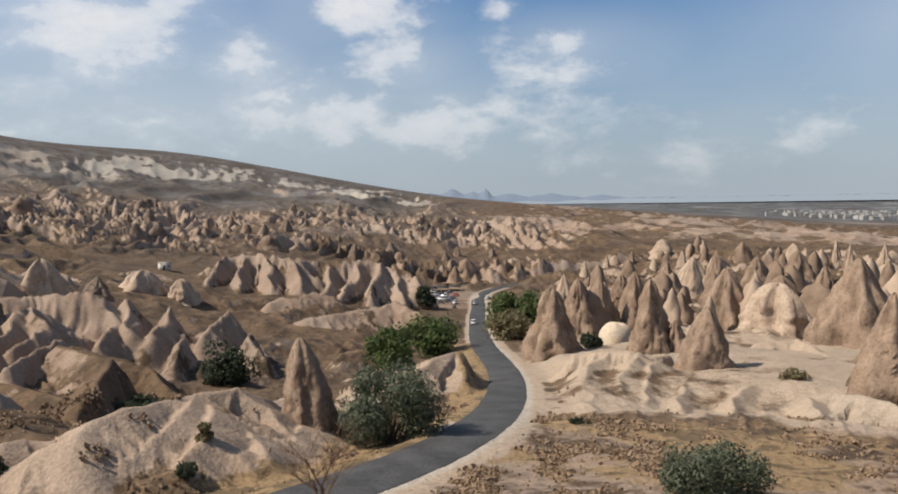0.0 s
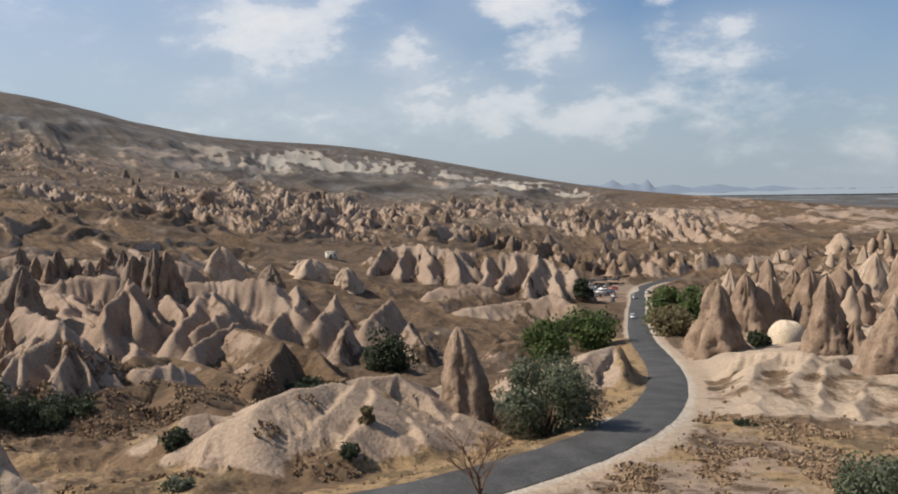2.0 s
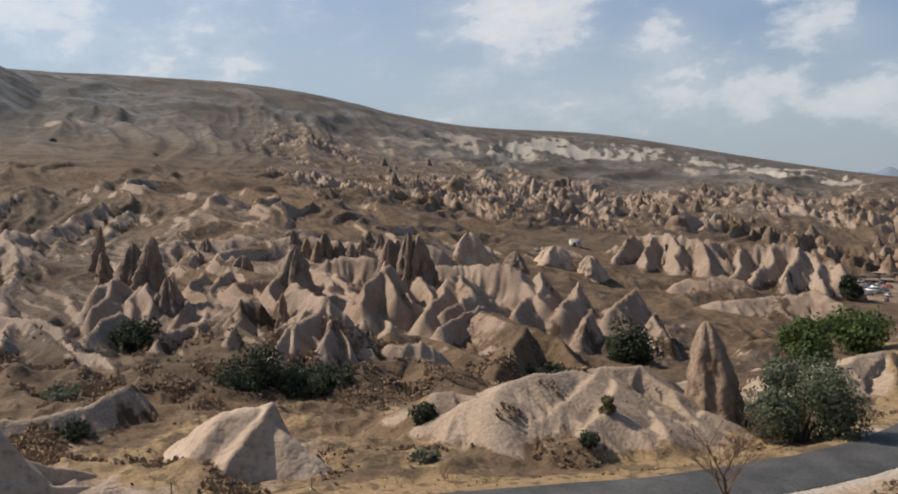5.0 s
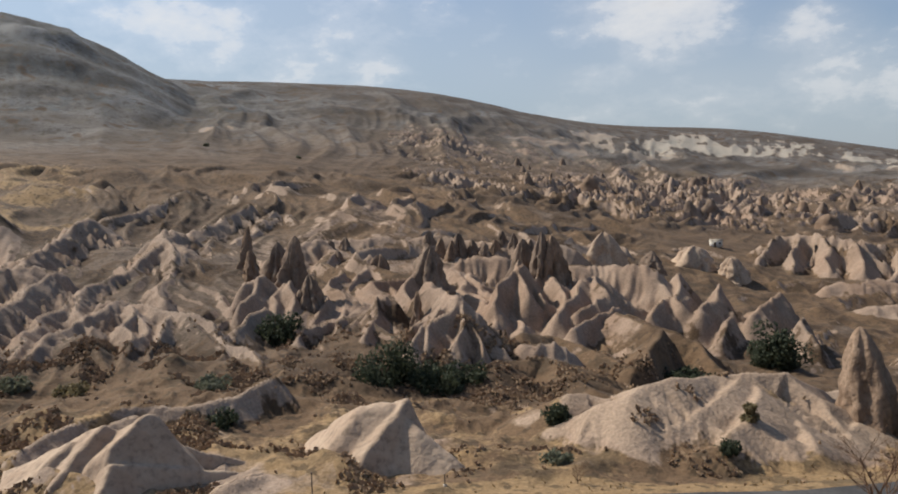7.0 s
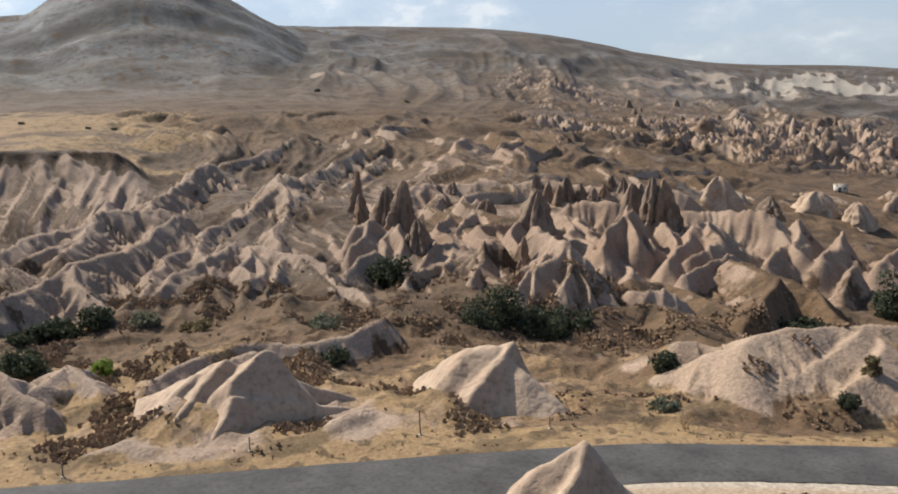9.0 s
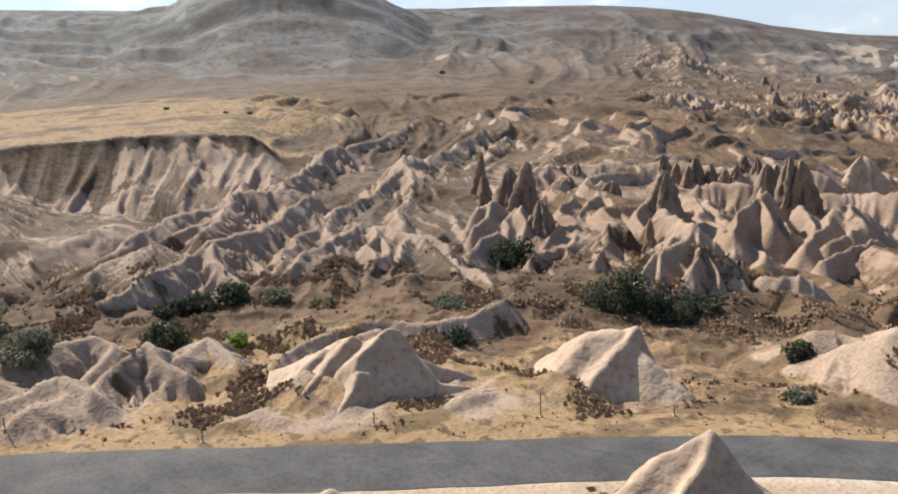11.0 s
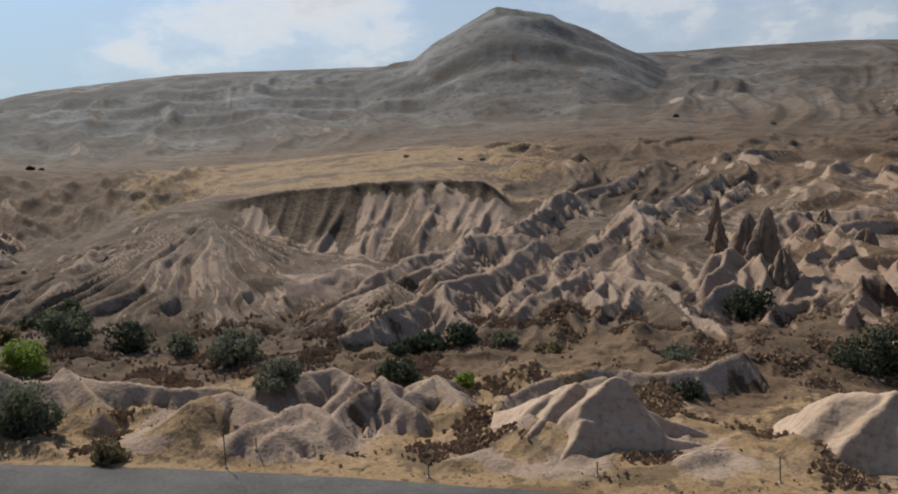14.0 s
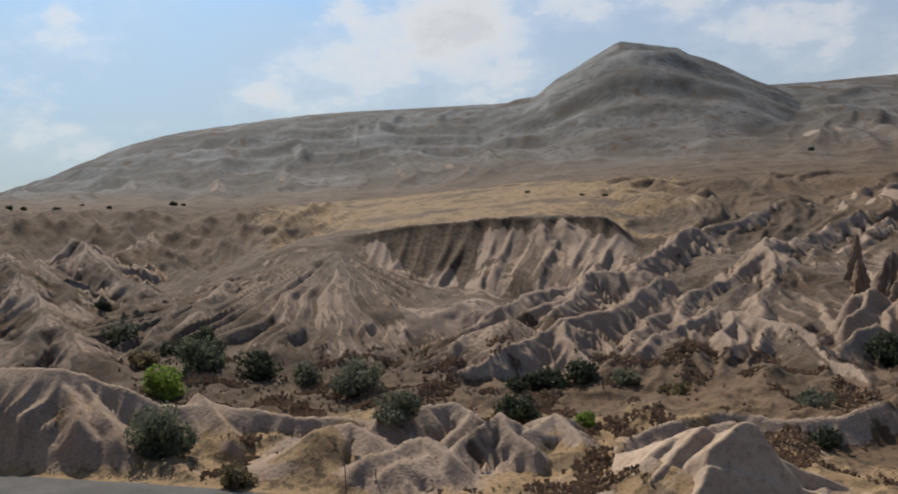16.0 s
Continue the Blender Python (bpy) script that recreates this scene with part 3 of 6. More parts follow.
spur([(27.9, 260.0, 1.5), (26.6, 262.0, 5.1), (25.1, 260.0, 0.7)], slope=1.6, flute=0.3)
# the sandy bank across the road
spur([(-6.9, 132.0, -4.9), (-10.4, 130.0, -3.7), (-12.7, 128.0, -3.3), (-15.3, 125.0, -5.4), (-19.7, 122.0, -5.2), (-23.2, 115.0, -5.9), (-26.5, 110.0, -4.2), (-28.6, 105.0, -4.2), (-30.8, 100.0, -3.1)], slope=0.55, flute=0.6, kind='sand')
spur([(-10.8, 129.0, -3.8), (-8.4, 110.0, -5.3)], slope=0.55, flute=0.2, kind='sand')
spur([(-12.7, 128.0, -3.5), (-11.1, 108.0, -5.5)], slope=0.55, flute=0.2, kind='sand')
spur([(-14.2, 126.0, -4.2), (-13.1, 106.0, -5.7)], slope=0.55, flute=0.2, kind='sand')
spur([(-16.1, 122.0, -5.1), (-15.3, 104.0, -5.9)], slope=0.55, flute=0.2, kind='sand')
spur([(-20.0, 116.0, -5.0), (-18.5, 100.0, -6.1)], slope=0.55, flute=0.2, kind='sand')
spur([(-23.8, 113.0, -5.3), (-24.5, 98.0, -5.1)], slope=0.55, flute=0.2, kind='sand')
spur([(-20.7, 165.0, -7.8), (-23.1, 170.0, -7.3), (-24.5, 155.0, -7.6)], slope=0.55, flute=0.6, kind='sand')
spur([(2.5, 116.0, -4.1), (0.7, 122.0, -3.1), (-0.5, 128.0, -3.4), (-1.0, 118.0, -4.7)], slope=0.6, flute=0.4, kind='sand')


def tent(line, slope, flute, steep, seed, px, py):
    """Heights of a crest and its rilled flanks at the places px, py."""
    away = math.hypot(line[0, 0], line[0, 1])
    sway, step = 0.4 + 0.009 * away, 4 + 0.05 * away
    px, py = px + sway * layers(px / step, py / step, 2, seed), py + sway * layers(px / step, py / step, 2, seed + 90)
    best, zc, at, hand, base = np.full(len(px), 1e9), np.zeros(len(px)), np.zeros(len(px)), np.zeros(len(px)), 0.0
    for p, q in zip(line[:-1], line[1:]):
        d = q - p
        long = math.hypot(d[0], d[1])
        w = np.clip(((px - p[0]) * d[0] + (py - p[1]) * d[1]) / (long * long), 0, 1)
        dist = np.hypot(px - p[0] - w * d[0], py - p[1] - w * d[1])
        closer = dist < best
        best[closer], zc[closer], at[closer] = dist[closer], (p[2] + w * d[2])[closer], (base + w * long)[closer]
        hand[closer] = (d[0] * (py - p[1]) - d[1] * (px - p[0]))[closer] / long
        base += long
    size, wide = 0.10 + 0.0022 * away, 1.3 + 0.013 * away
    run = at / wide + seed * 7.3 + 0.22 * grain(px / 9, py / 9, seed + 7)
    rill = 0.65 * ridges(run, best / (wide * 7) + seed, 1, seed) + 0.35 * ridges(run * 2.3, best / (wide * 5) + seed, 1, seed + 3)
    deep = 3.0 + 0.03 * away
    fall = slope * (0.75 * deep * (1 - np.exp(-best / deep)) + 0.55 * (np.sqrt(best * best + size * size) - size))
    if steep:
        fall = fall + np.maximum(np.sign(steep) * hand - 0.3, 0) * abs(steep)
    fall = fall * (1 + 2 * flute * (0.5 - rill) * smooth(best, 0, 2.5 * size + 0.8))
    s = zc - fall + 0.5 * size * grain(at / (wide * 0.8), at * 0 + seed, seed)
    return s, size, away


CREST = LAND[:, LOG_R < math.log(2600)].max(1)


def height(x, y):
    """The ground's height, and the zones that its cover follows."""
    x, y = np.asarray(x, float), np.asarray(y, float)
    r = np.hypot(x, y)
    az = np.degrees(np.arctan2(-x, y))
    lr = np.log(np.maximum(r, 1))
    z = 18.25 + (land(az, r) - 18.25) * smooth(r, 0.5, 6)

    def zone(a0, a1, r0, r1, da=3.0, dr=0.14):
        return smooth(az, a0 - da, a0 + da) * (1 - smooth(az, a1 - da, a1 + da)) * smooth(lr, math.log(r0) - dr, math.log(r0) + dr) * (1 - smooth(lr, math.log(r1) - dr, math.log(r1) + dr))

    def roughen(where, amount, fn):
        on = where > 0.01
        if on.any():
            z[on] += where[on] * amount * fn(x[on], y[on], az[on], r[on])

    fanned = np.zeros_like(z)
    # hollows between the crests
    z = z - 6.0 * zone(46, 66, 112, 232, 4, 0.12) - 3.5 * zone(66, 79, 122, 172, 3, 0.06) - 2.0 * zone(30, 46, 125, 200, 4, 0.1) - 2.0 * zone(-40, -13, 98, 114, 4, 0.05)
    # gullied ground: the rills run down towards the valley
    bad = zone(49, 92, 104, 205)
    roughen(bad * (1 - 0.97 * zone(66, 85, 150, 216, 2, 0.05)), 2.6, lambda x, y, a, r: ridges(np.radians(a) * 150 / 9 + 0.8 * grain(x / 20, y / 20, 41), r / 60, 3, 3) - 0.4)
    scarp = zone(64.5, 83, 160, 216, 2, 0.03)
    # the bowl below the plateau: a dark broken cap over a smooth concave wall
    edge = 208 + 5.0 * grain(az / 4.2, az * 0, 51) + 1.6 * grain(az / 1.1, az * 0, 52)
    inside = np.maximum(edge - r, 0)
    drop = 0.9 * (1 - np.exp(-inside / 1.4)) + 13.0 * (1 - np.exp(-inside / 21.0))
    wall = smooth(az, 63.5, 66) * (1 - smooth(az, 82, 85)) * smooth(r, edge - 52, edge - 30) * (r < edge + 8)
    wall = wall * (1 - smooth(r, edge + 2, edge + 8))
    z = z * (1 - wall) + (land(az, np.maximum(r, edge + 6)) - drop * (1 + 0.30 * (0.45 - ridges((az - 0.05 * inside) / 1.5, inside / 90, 3, 54)))) * wall
    deep = 1.6 + 8.5 * smooth(az, 73.6, 76.0) * (1 - smooth(az, 79.5, 82.0)) + 1.5 * (1 - smooth(az, 66, 69))
    slant = az - 0.05 * inside
    capped = wall * (1 - smooth(drop + 1.6 * layers(slant / 1.1, inside / 40, 4, 56) + 1.2 * grain(slant / 0.33, inside / 60, 58), deep, deep + 1.6)) * smooth(inside, 0, 0.8)
    bad2 = zone(24, 49, 112, 215)
    roughen(bad2, 3.4, lambda x, y, a, r: ridges(np.radians(a) * 150 / 9 + 0.9 * grain(x / 18, y / 18, 41), r / 55, 4, 8, 0.55) - 0.42)
    bad3 = zone(3, 26, 128, 290)
    roughen(bad3, 5.0, lambda x, y, a, r: (0.5 + 0.5 * smooth(grain(x / 60, y / 60, 61), -0.2, 0.4)) * (ridges(x / 21, y / 34, 4, 13) - 0.4))
    bad4 = zone(-45, -6, 190, 520)
    roughen(bad4, 7.0, lambda x, y, a, r: ridges(x / 26, y / 38, 4, 17, 0.55) - 0.4)
    bad5 = zone(-8, 40, 390, 720, 4, 0.12)
    roughen(bad5, 11.5, lambda x, y, a, r: (0.25 + 0.75 * smooth(grain(x / 130, y / 60, 63), -0.25, 0.3)) * (ridges(x / 12 + 0.7 * grain(x / 45, y / 45, 64), y / 34 + 0.9 * grain(x / 60, y / 60, 65), 4, 29, 0.6) - 0.38))
    bad6 = zone(84, 125, 230, 390, 3, 0.1)
    roughen(bad6, 9.0, lambda x, y, a, r: ridges(a * 4.6 / 22, r / 70, 4, 33, 0.55) - 0.4)
    bad7 = zone(24, 66, 215, 400, 3, 0.12)
    roughen(bad7, 6.5, lambda x, y, a, r: ridges(np.radians(a) * 280 / 22 + 0.8 * grain(x / 40, y / 40, 36), r / 90, 4, 37, 0.55) - 0.42)
    bad8 = zone(-40, -4, 560, 1050, 4, 0.1)
    roughen(bad8, 7.0, lambda x, y, a, r: ridges(x / 55, y / 80, 4, 57, 0.5) - 0.42)
    # far hillsides: long slopes with shallow gullies and ledges
    far = smooth(r, 380, 650) * smooth(az, -9, 6) * (1 - smooth(az, 112, 128)) * (1 - smooth(r, 900, 1200))
    roughen(far, 1.0, lambda x, y, a, r: (10.0 - 7.0 * smooth(a, 52, 57) * (1 - smooth(a, 70, 75))) * (ridges(a / 4.2 + 0.6 * grain(x / 160, y / 160, 44), r / 520, 4, 45, 0.45) - 0.42) + 1.2 * layers(x / 60, y / 60, 3, 47))
    roughen(far, 1.0, lambda x, y, a, r: 1.6 * np.abs(((land(a, r) + 8 * grain(x / 240, y / 240, 48)) / 17.0) % 1.0 - 0.5) * 4 - 1.6)
    # pale cliffs below the rim of the far hill
    rim = CREST[np.clip(((az + 180) * 2).astype(int), 0, 720)]
    level = (land(az, r) + 5 * grain(az / 2.1, r / 500, 71)) / np.maximum(rim, 20)
    cliff = smooth(az, -1, 2) * (1 - smooth(az, 22, 34)) * smooth(r, 640, 800) * smooth(level, 0.34, 0.46) * (1 - smooth(level, 0.74, 0.86))
    roughen(cliff, 1.0, lambda x, y, a, r: 3.0 * (ridges(a / 1.4, r / 300, 3, 72, 0.5) - 0.45))
    # strata: ledges along the contours of the far slopes
    ledge = smooth(r, 560, 700) * smooth(az, 0, 8) * (1 - smooth(az, 112, 125)) * (1 - smooth(r, 1300, 1500))
    roughen(ledge, 1.0, lambda x, y, a, r: 0.8 * np.abs(((land(a, r) + 12 * grain(x / 170, y / 170, 74)) / 21.0) % 1.0 - 0.5) * 4 - 0.8 + 0.35 * layers(x / 22, y / 22, 3, 76))
    # fans: smooth cones whose ribs spread from the tip
    for faz, fr, top, slope, reach, ribs in FANS:
        fx, fy = place(faz, fr)
        near = (np.abs(x - fx) < reach) & (np.abs(y - fy) < reach)
        if not near.any():
            continue
        dx, dy = x[near] - fx, y[near] - fy
        d = np.hypot(dx, dy)
        turn = np.arctan2(dy, dx) + 0.10 * grain(d / 16, d * 0 + faz, 121) + 0.05 * grain(dx / 9, dy / 9, 123)
        over = np.maximum(dx * math.cos(radians(faz)) + dy * math.sin(radians(faz)), 0)
        rib = 0.7 * ridges(turn * ribs / 6.28, d / 70 + faz, 2, 125) + 0.3 * ridges(turn * ribs / 2.6, d / 50, 1, 127)
        s = top - slope * (d + 0.9 * over) - (0.5 + 0.075 * d) * (1 - rib) + 0.4
        lifted = s - z[near]
        blend = np.clip(0.5 + 0.5 * lifted / 0.8, 0, 1) * (1 - smooth(d, 0.8 * reach, reach)) * (1 - smooth(r[near], fr + 2, fr + 16))
        z[near] += np.maximum(lifted, -0.8) * blend
        fanned[near] = np.maximum(fanned[near], smooth(blend, 0.3, 0.8) * (0.45 + 0.75 * rib))
    # single mounds
    for maz, mr, mh, ml, mw, turn, flutes, sharp, seed in MOUNDS:
        mx, my = place(maz, mr)
        c, s = math.cos(radians(maz + turn)), math.sin(radians(maz + turn))
        reach = 1.7 * max(ml, mw)
        near = (np.abs(x - mx) < reach) & (np.abs(y - my) < reach)
        if not near.any():
            continue
        dx, dy = x[near] - mx, y[near] - my
        p, q = (dx * c + dy * s) / ml, (-dx * s + dy * c) / mw
        k = 0.06
        p, q = p + k * grain(dx / ml * 1.8, dy / ml * 1.8, seed), q + k * grain(dx / mw * 1.8, dy / mw * 1.8, seed + 50)
        d = np.sqrt(p * p + q * q)
        body = np.minimum(np.clip(1 - d, 0, 1) ** sharp, 0.74)
        ang = np.arctan2(q, p)
        rill = ridges(ang * 2.6 + seed, d * 0.8 + seed, 3, seed)
        z[near] += mh * body * (1 - flutes * np.minimum(d * 1.6, 1) * (1 - rill))
    # small roughness
    near = (r > 20) & (r < 420)
    z[near] += smooth(r[near], 20, 45) * (0.20 * layers(x[near] / 5.5, y[near] / 5.5, 4, 81, 0.6) + 0.8 * grain(x[near] / 21, y[near] / 21, 82))
    flats = zone(20, 112, 58, 112, 4, 0.08)
    roughen(flats, 1.0, lambda x, y, a, r: 1.7 * (ridges(x / 13, y / 13, 4, 85, 0.55) - 0.5) + 0.9 * grain(x / 28, y / 28, 86))
    bank = (1 - smooth(az, -6, -3)) * smooth(r, 80, 88) * (1 - smooth(r, 108, 120)) * smooth(az, -60, -45)
    roughen(bank, 1.0, lambda x, y, a, r: 0.4 * (ridges(a * 1.7 / 3.2 + 0.5 * grain(x / 8, y / 8, 87), r / 26, 3, 88, 0.5) - 0.45) + 0.3 * grain(x / 9, y / 9, 89))
    # crests
    tuff, sand = np.zeros_like(z), np.zeros_like(z)
    order = np.argsort(x.ravel())
    x_sorted, y_sorted = x.ravel()[order], y.ravel()[order]
    for line, slope, flute, kind, steep, seed in SPURS:
        top = line[:, 2].max()
        reach = min(60, 6 + 14 / slope)
        lo, hi = line.min(0) - reach, line.max(0) + reach
        first, last = np.searchsorted(x_sorted, (lo[0], hi[0]))
        near = order[first:last][(y_sorted[first:last] > lo[1]) & (y_sorted[first:last] < hi[1])]
        if not len(near):
            continue
        px, py = x.ravel()[near], y.ravel()[near]
        s, size, away = tent(line, slope, flute, steep, seed, px, py)
        flat = z.ravel()
        lifted = s - flat[near]
        soft = 1.2 * size
        blend = np.clip(0.5 + 0.5 * lifted / soft, 0, 1)
        s = s + 0.22 * smooth(lifted, 0.2, 1.5) * min(1.6, away / 90) * layers(px / (0.022 * away), py / (0.022 * away), 3, 77, 0.6)
        flat[near] = flat[near] + lifted * blend + soft * blend * (1 - blend) * 0.5
        cover = smooth(lifted, 0.1, 0.9 + 0.006 * away)
        for sheet, on in ((tuff, kind == "tuff"), (sand, kind == "sand")):
            sheet.ravel()[near] = np.maximum(sheet.ravel()[near], cover) if on else sheet.ravel()[near] * (1 - cover)
    # small ribs down the bare flanks
    bony = tuff * smooth(r, 92, 104) * (1 - smooth(r, 330, 400))
    roughen(bony, 1.0, lambda x, y, a, r: r / 230 * (ridges(np.radians(a) * r / (0.019 * r + 0.3) + 0.9 * grain(x / 7, y / 7, 141), r / 16, 2, 143, 0.6) - 0.6))
    # the road's bed
    near = (r > 38) & (r < 520) & (az < 115) & (az > -20)
    dist, rz, along, side = np.full(r.shape, 99.0), np.zeros(r.shape), np.zeros(r.shape), np.zeros(r.shape)
    if near.any():
        dist[near], rz[near], along[near], side[near] = to_road(x[near], y[near])
    flat_to = np.where(side > 0, 6.3, 3.3)
    bed = 1 - smooth(dist, flat_to, flat_to + np.where(side > 0, 4.0, 3.0) + 6 * smooth(r, 100, 250))
    z = z * (1 - bed) + (rz - 0.03 - 0.22 * (1 - smooth(dist, 2.3, 2.9))) * bed
    # the car park beside the far end of the road
    px, py = place(0.3, 372)
    lot = 1 - smooth(np.hypot((x - px) / 17, (y - py) / 44), 0.75, 1.25)
    z = z * (1 - lot) + -24.0 * lot
    zones = dict(bad=np.maximum.reduce([bad, bad2, bad3 * 0.8, bad4, bad5, bad6 * 0.6]), tuff=tuff, sand=sand, bed=bed, dist=dist, side=side, along=along, lot=lot, r=r, az=az, far=far, bad5=bad5, bad7=bad7,
                 bad8=bad8, plateau=zone(60, 89, 216, 400, 3, 0.05), scarp=scarp, capped=capped, wall=wall, fanned=fanned, cliff=cliff, ledge=ledge, level=level)
    return z, zones


def ground(x, y):
    return float(height(np.array([x]), np.array([y]))[0][0])

# ---- materials ----
def surface(name, roughness=0.9):
    m = bpy.data.materials.new(name)
    m.use_nodes = True
    t = m.node_tree
    b = t.nodes["Principled BSDF"]
    b.inputs["Roughness"].default_value = roughness
    b.inputs["Specular IOR Level"].default_value = 0.2
    return m, t, b


def spot(t, scale, detail=4.0, rough=0.55, kind="Object", stretch=(1, 1, 1)):
    """A noise value in the object's own metres; scale is bumps per metre."""
    co = t.nodes.new("ShaderNodeTexCoord")
    mp = t.nodes.new("ShaderNodeMapping")
    mp.inputs["Scale"].default_value = stretch
    n = node(t, "ShaderNodeTexNoise", Scale=scale, Detail=detail, Roughness=rough)
    t.links.new(co.outputs[kind], mp.inputs[0])
    t.links.new(mp.outputs[0], n.inputs["Vector"])
    return n.outputs[0]


def bump(t, b, value, strength, distance):
    n = node(t, "ShaderNodeBump", Strength=strength, Distance=distance)
    t.links.new(value, n.inputs["Height"])
    t.links.new(n.outputs[0], b.inputs["Normal"])


def mixed(name, one, two, scale, roughness=0.9, lo=0.35, hi=0.65, relief=0.0, fine=8.0, stretch=(1, 1, 1)):
    """Two tones that change with noise at two scales."""
    m, t, b = surface(name, roughness)
    large, small = spot(t, scale, 5, 0.6, stretch=stretch), spot(t, scale * fine, 3, 0.6)
    col = mix(t, ramp(t, large, [(lo, 0.0), (hi, 1.0)]), one, two)
    dark = ramp(t, small, [(0.28, 0.55), (0.5, 0.85), (0.75, 0.97)])
    t.links.new(mix(t, 1.0, col, dark, "MULTIPLY"), b.inputs["Base Color"])
    if relief:
        bump(t, b, calc(t, "ADD", large, calc(t, "MULTIPLY", small, 0.5)), 0.7, relief)
    return m


TUFF, TUFF_RED, SAND = (0.345, 0.248, 0.180), (0.262, 0.176, 0.122), (0.42, 0.32, 0.226)


def ground_material():
    m, t, b = surface("land", 0.95)
    at = t.nodes.new("ShaderNodeAttribute")
    at.attribute_name = "cover"
    sep = t.nodes.new("ShaderNodeSeparateColor")
    t.links.new(at.outputs["Color"], sep.inputs[0])
    at2 = t.nodes.new("ShaderNodeAttribute")
    at2.attribute_name = "kinds"
    sep2 = t.nodes.new("ShaderNodeSeparateColor")
    t.links.new(at2.outputs["Color"], sep2.inputs[0])
    bare, straw, scrub = sep.outputs
    grey, sandy, green = sep2.outputs
    n_big, n_mid, n_small, n_tiny = spot(t, 0.012, 5), spot(t, 0.11, 5, 0.6), spot(t, 0.8, 5, 0.65), spot(t, 3.2, 3, 0.6)
    earth = mix(t, n_mid, (0.105, 0.065, 0.037), (0.190, 0.123, 0.072))
    n_hill, n_strata = spot(t, 0.016, 9, 0.62, stretch=(1, 1, 1.6)), spot(t, 0.009, 8, 0.6, stretch=(1, 1, 5))
    n_hill = calc(t, "ADD", calc(t, "MULTIPLY", n_hill, 0.72), calc(t, "MULTIPLY", n_strata, 0.28))
    dots = calc(t, "MAXIMUM", ramp(t, spot(t, 0.9, 2, 0.5), [(0.56, 0.0), (0.63, 1.0)]), ramp(t, spot(t, 0.19, 2, 0.5), [(0.57, 0.0), (0.62, 0.9)]))
    # far ground: grey scree, its colour made bluer to stand for distance haze
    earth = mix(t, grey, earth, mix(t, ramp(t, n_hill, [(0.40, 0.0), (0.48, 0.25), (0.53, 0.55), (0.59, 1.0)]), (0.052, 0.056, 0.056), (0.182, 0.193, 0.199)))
    tuff = mix(t, ramp(t, n_mid, [(0.35, 0.0), (0.65, 1.0)]), TUFF_RED, TUFF)
    tuff = mix(t, ramp(t, n_big, [(0.4, 0.0), (0.7, 0.6)]), tuff, (0.40, 0.32, 0.25))
    tuff = mix(t, sandy, tuff, SAND)
    tuff = mix(t, ramp(t, sandy, [(0.9, 0.0), (1.0, 0.75)]), tuff, (0.45, 0.395, 0.325))
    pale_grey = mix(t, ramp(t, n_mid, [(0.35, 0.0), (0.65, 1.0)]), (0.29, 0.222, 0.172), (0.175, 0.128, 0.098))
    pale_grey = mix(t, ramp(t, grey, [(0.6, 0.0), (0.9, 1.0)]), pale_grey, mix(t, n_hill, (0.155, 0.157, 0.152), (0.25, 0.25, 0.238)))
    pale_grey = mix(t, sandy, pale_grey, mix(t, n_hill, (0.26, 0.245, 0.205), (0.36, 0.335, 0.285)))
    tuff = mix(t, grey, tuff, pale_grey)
    dry = mix(t, n_small, (0.215, 0.136, 0.066), (0.345, 0.236, 0.128))
    bushy = mix(t, ramp(t, n_small, [(0.35, 0.0), (0.62, 1.0)]), (0.036, 0.024, 0.015), (0.112, 0.072, 0.043))
    weed = mix(t, n_small, (0.07, 0.075, 0.035), (0.17, 0.15, 0.085))

    def broken(value, amount=0.5):
        v = calc(t, "ADD", value, calc(t, "MULTIPLY", calc(t, "SUBTRACT", calc(t, "ADD", calc(t, "MULTIPLY", n_small, 0.6), calc(t, "MULTIPLY", n_mid, 0.4)), 0.5), amount * 2))
        return ramp(t, v, [(0.38, 0.0), (0.62, 1.0)])

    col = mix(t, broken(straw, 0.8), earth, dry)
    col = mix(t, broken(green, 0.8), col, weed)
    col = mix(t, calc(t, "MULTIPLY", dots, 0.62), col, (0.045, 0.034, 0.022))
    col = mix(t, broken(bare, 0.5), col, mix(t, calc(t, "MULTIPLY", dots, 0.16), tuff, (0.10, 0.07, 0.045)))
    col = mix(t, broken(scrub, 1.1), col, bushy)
    col = mix(t, 1.0, col, ramp(t, n_tiny, [(0.25, 0.60), (0.75, 1.02)]), "MULTIPLY")
    t.links.new(col, b.inputs["Base Color"])
    bump(t, b, calc(t, "ADD", calc(t, "MULTIPLY", n_small, 1.0), calc(t, "MULTIPLY", n_tiny, 0.45)), 0.9, 0.16)
    return m


LAND_MAT = ground_material()
ROCK = mixed("brown_tuff", (0.185, 0.124, 0.084), (0.33, 0.232, 0.162), 0.45, 0.92, relief=0.5, fine=5, stretch=(1, 1, 0.6))
ROCK_PALE = mixed("pale_tuff", (0.36, 0.26, 0.185), (0.46, 0.35, 0.255), 0.3, 0.92, relief=0.3, fine=6, stretch=(1, 1, 0.6))
ROCK_DARK = mixed("weathered_grey_tuff", (0.160, 0.117, 0.088), (0.285, 0.208, 0.152), 0.4, 0.92, relief=0.45, fine=5, stretch=(1, 1, 0.5))
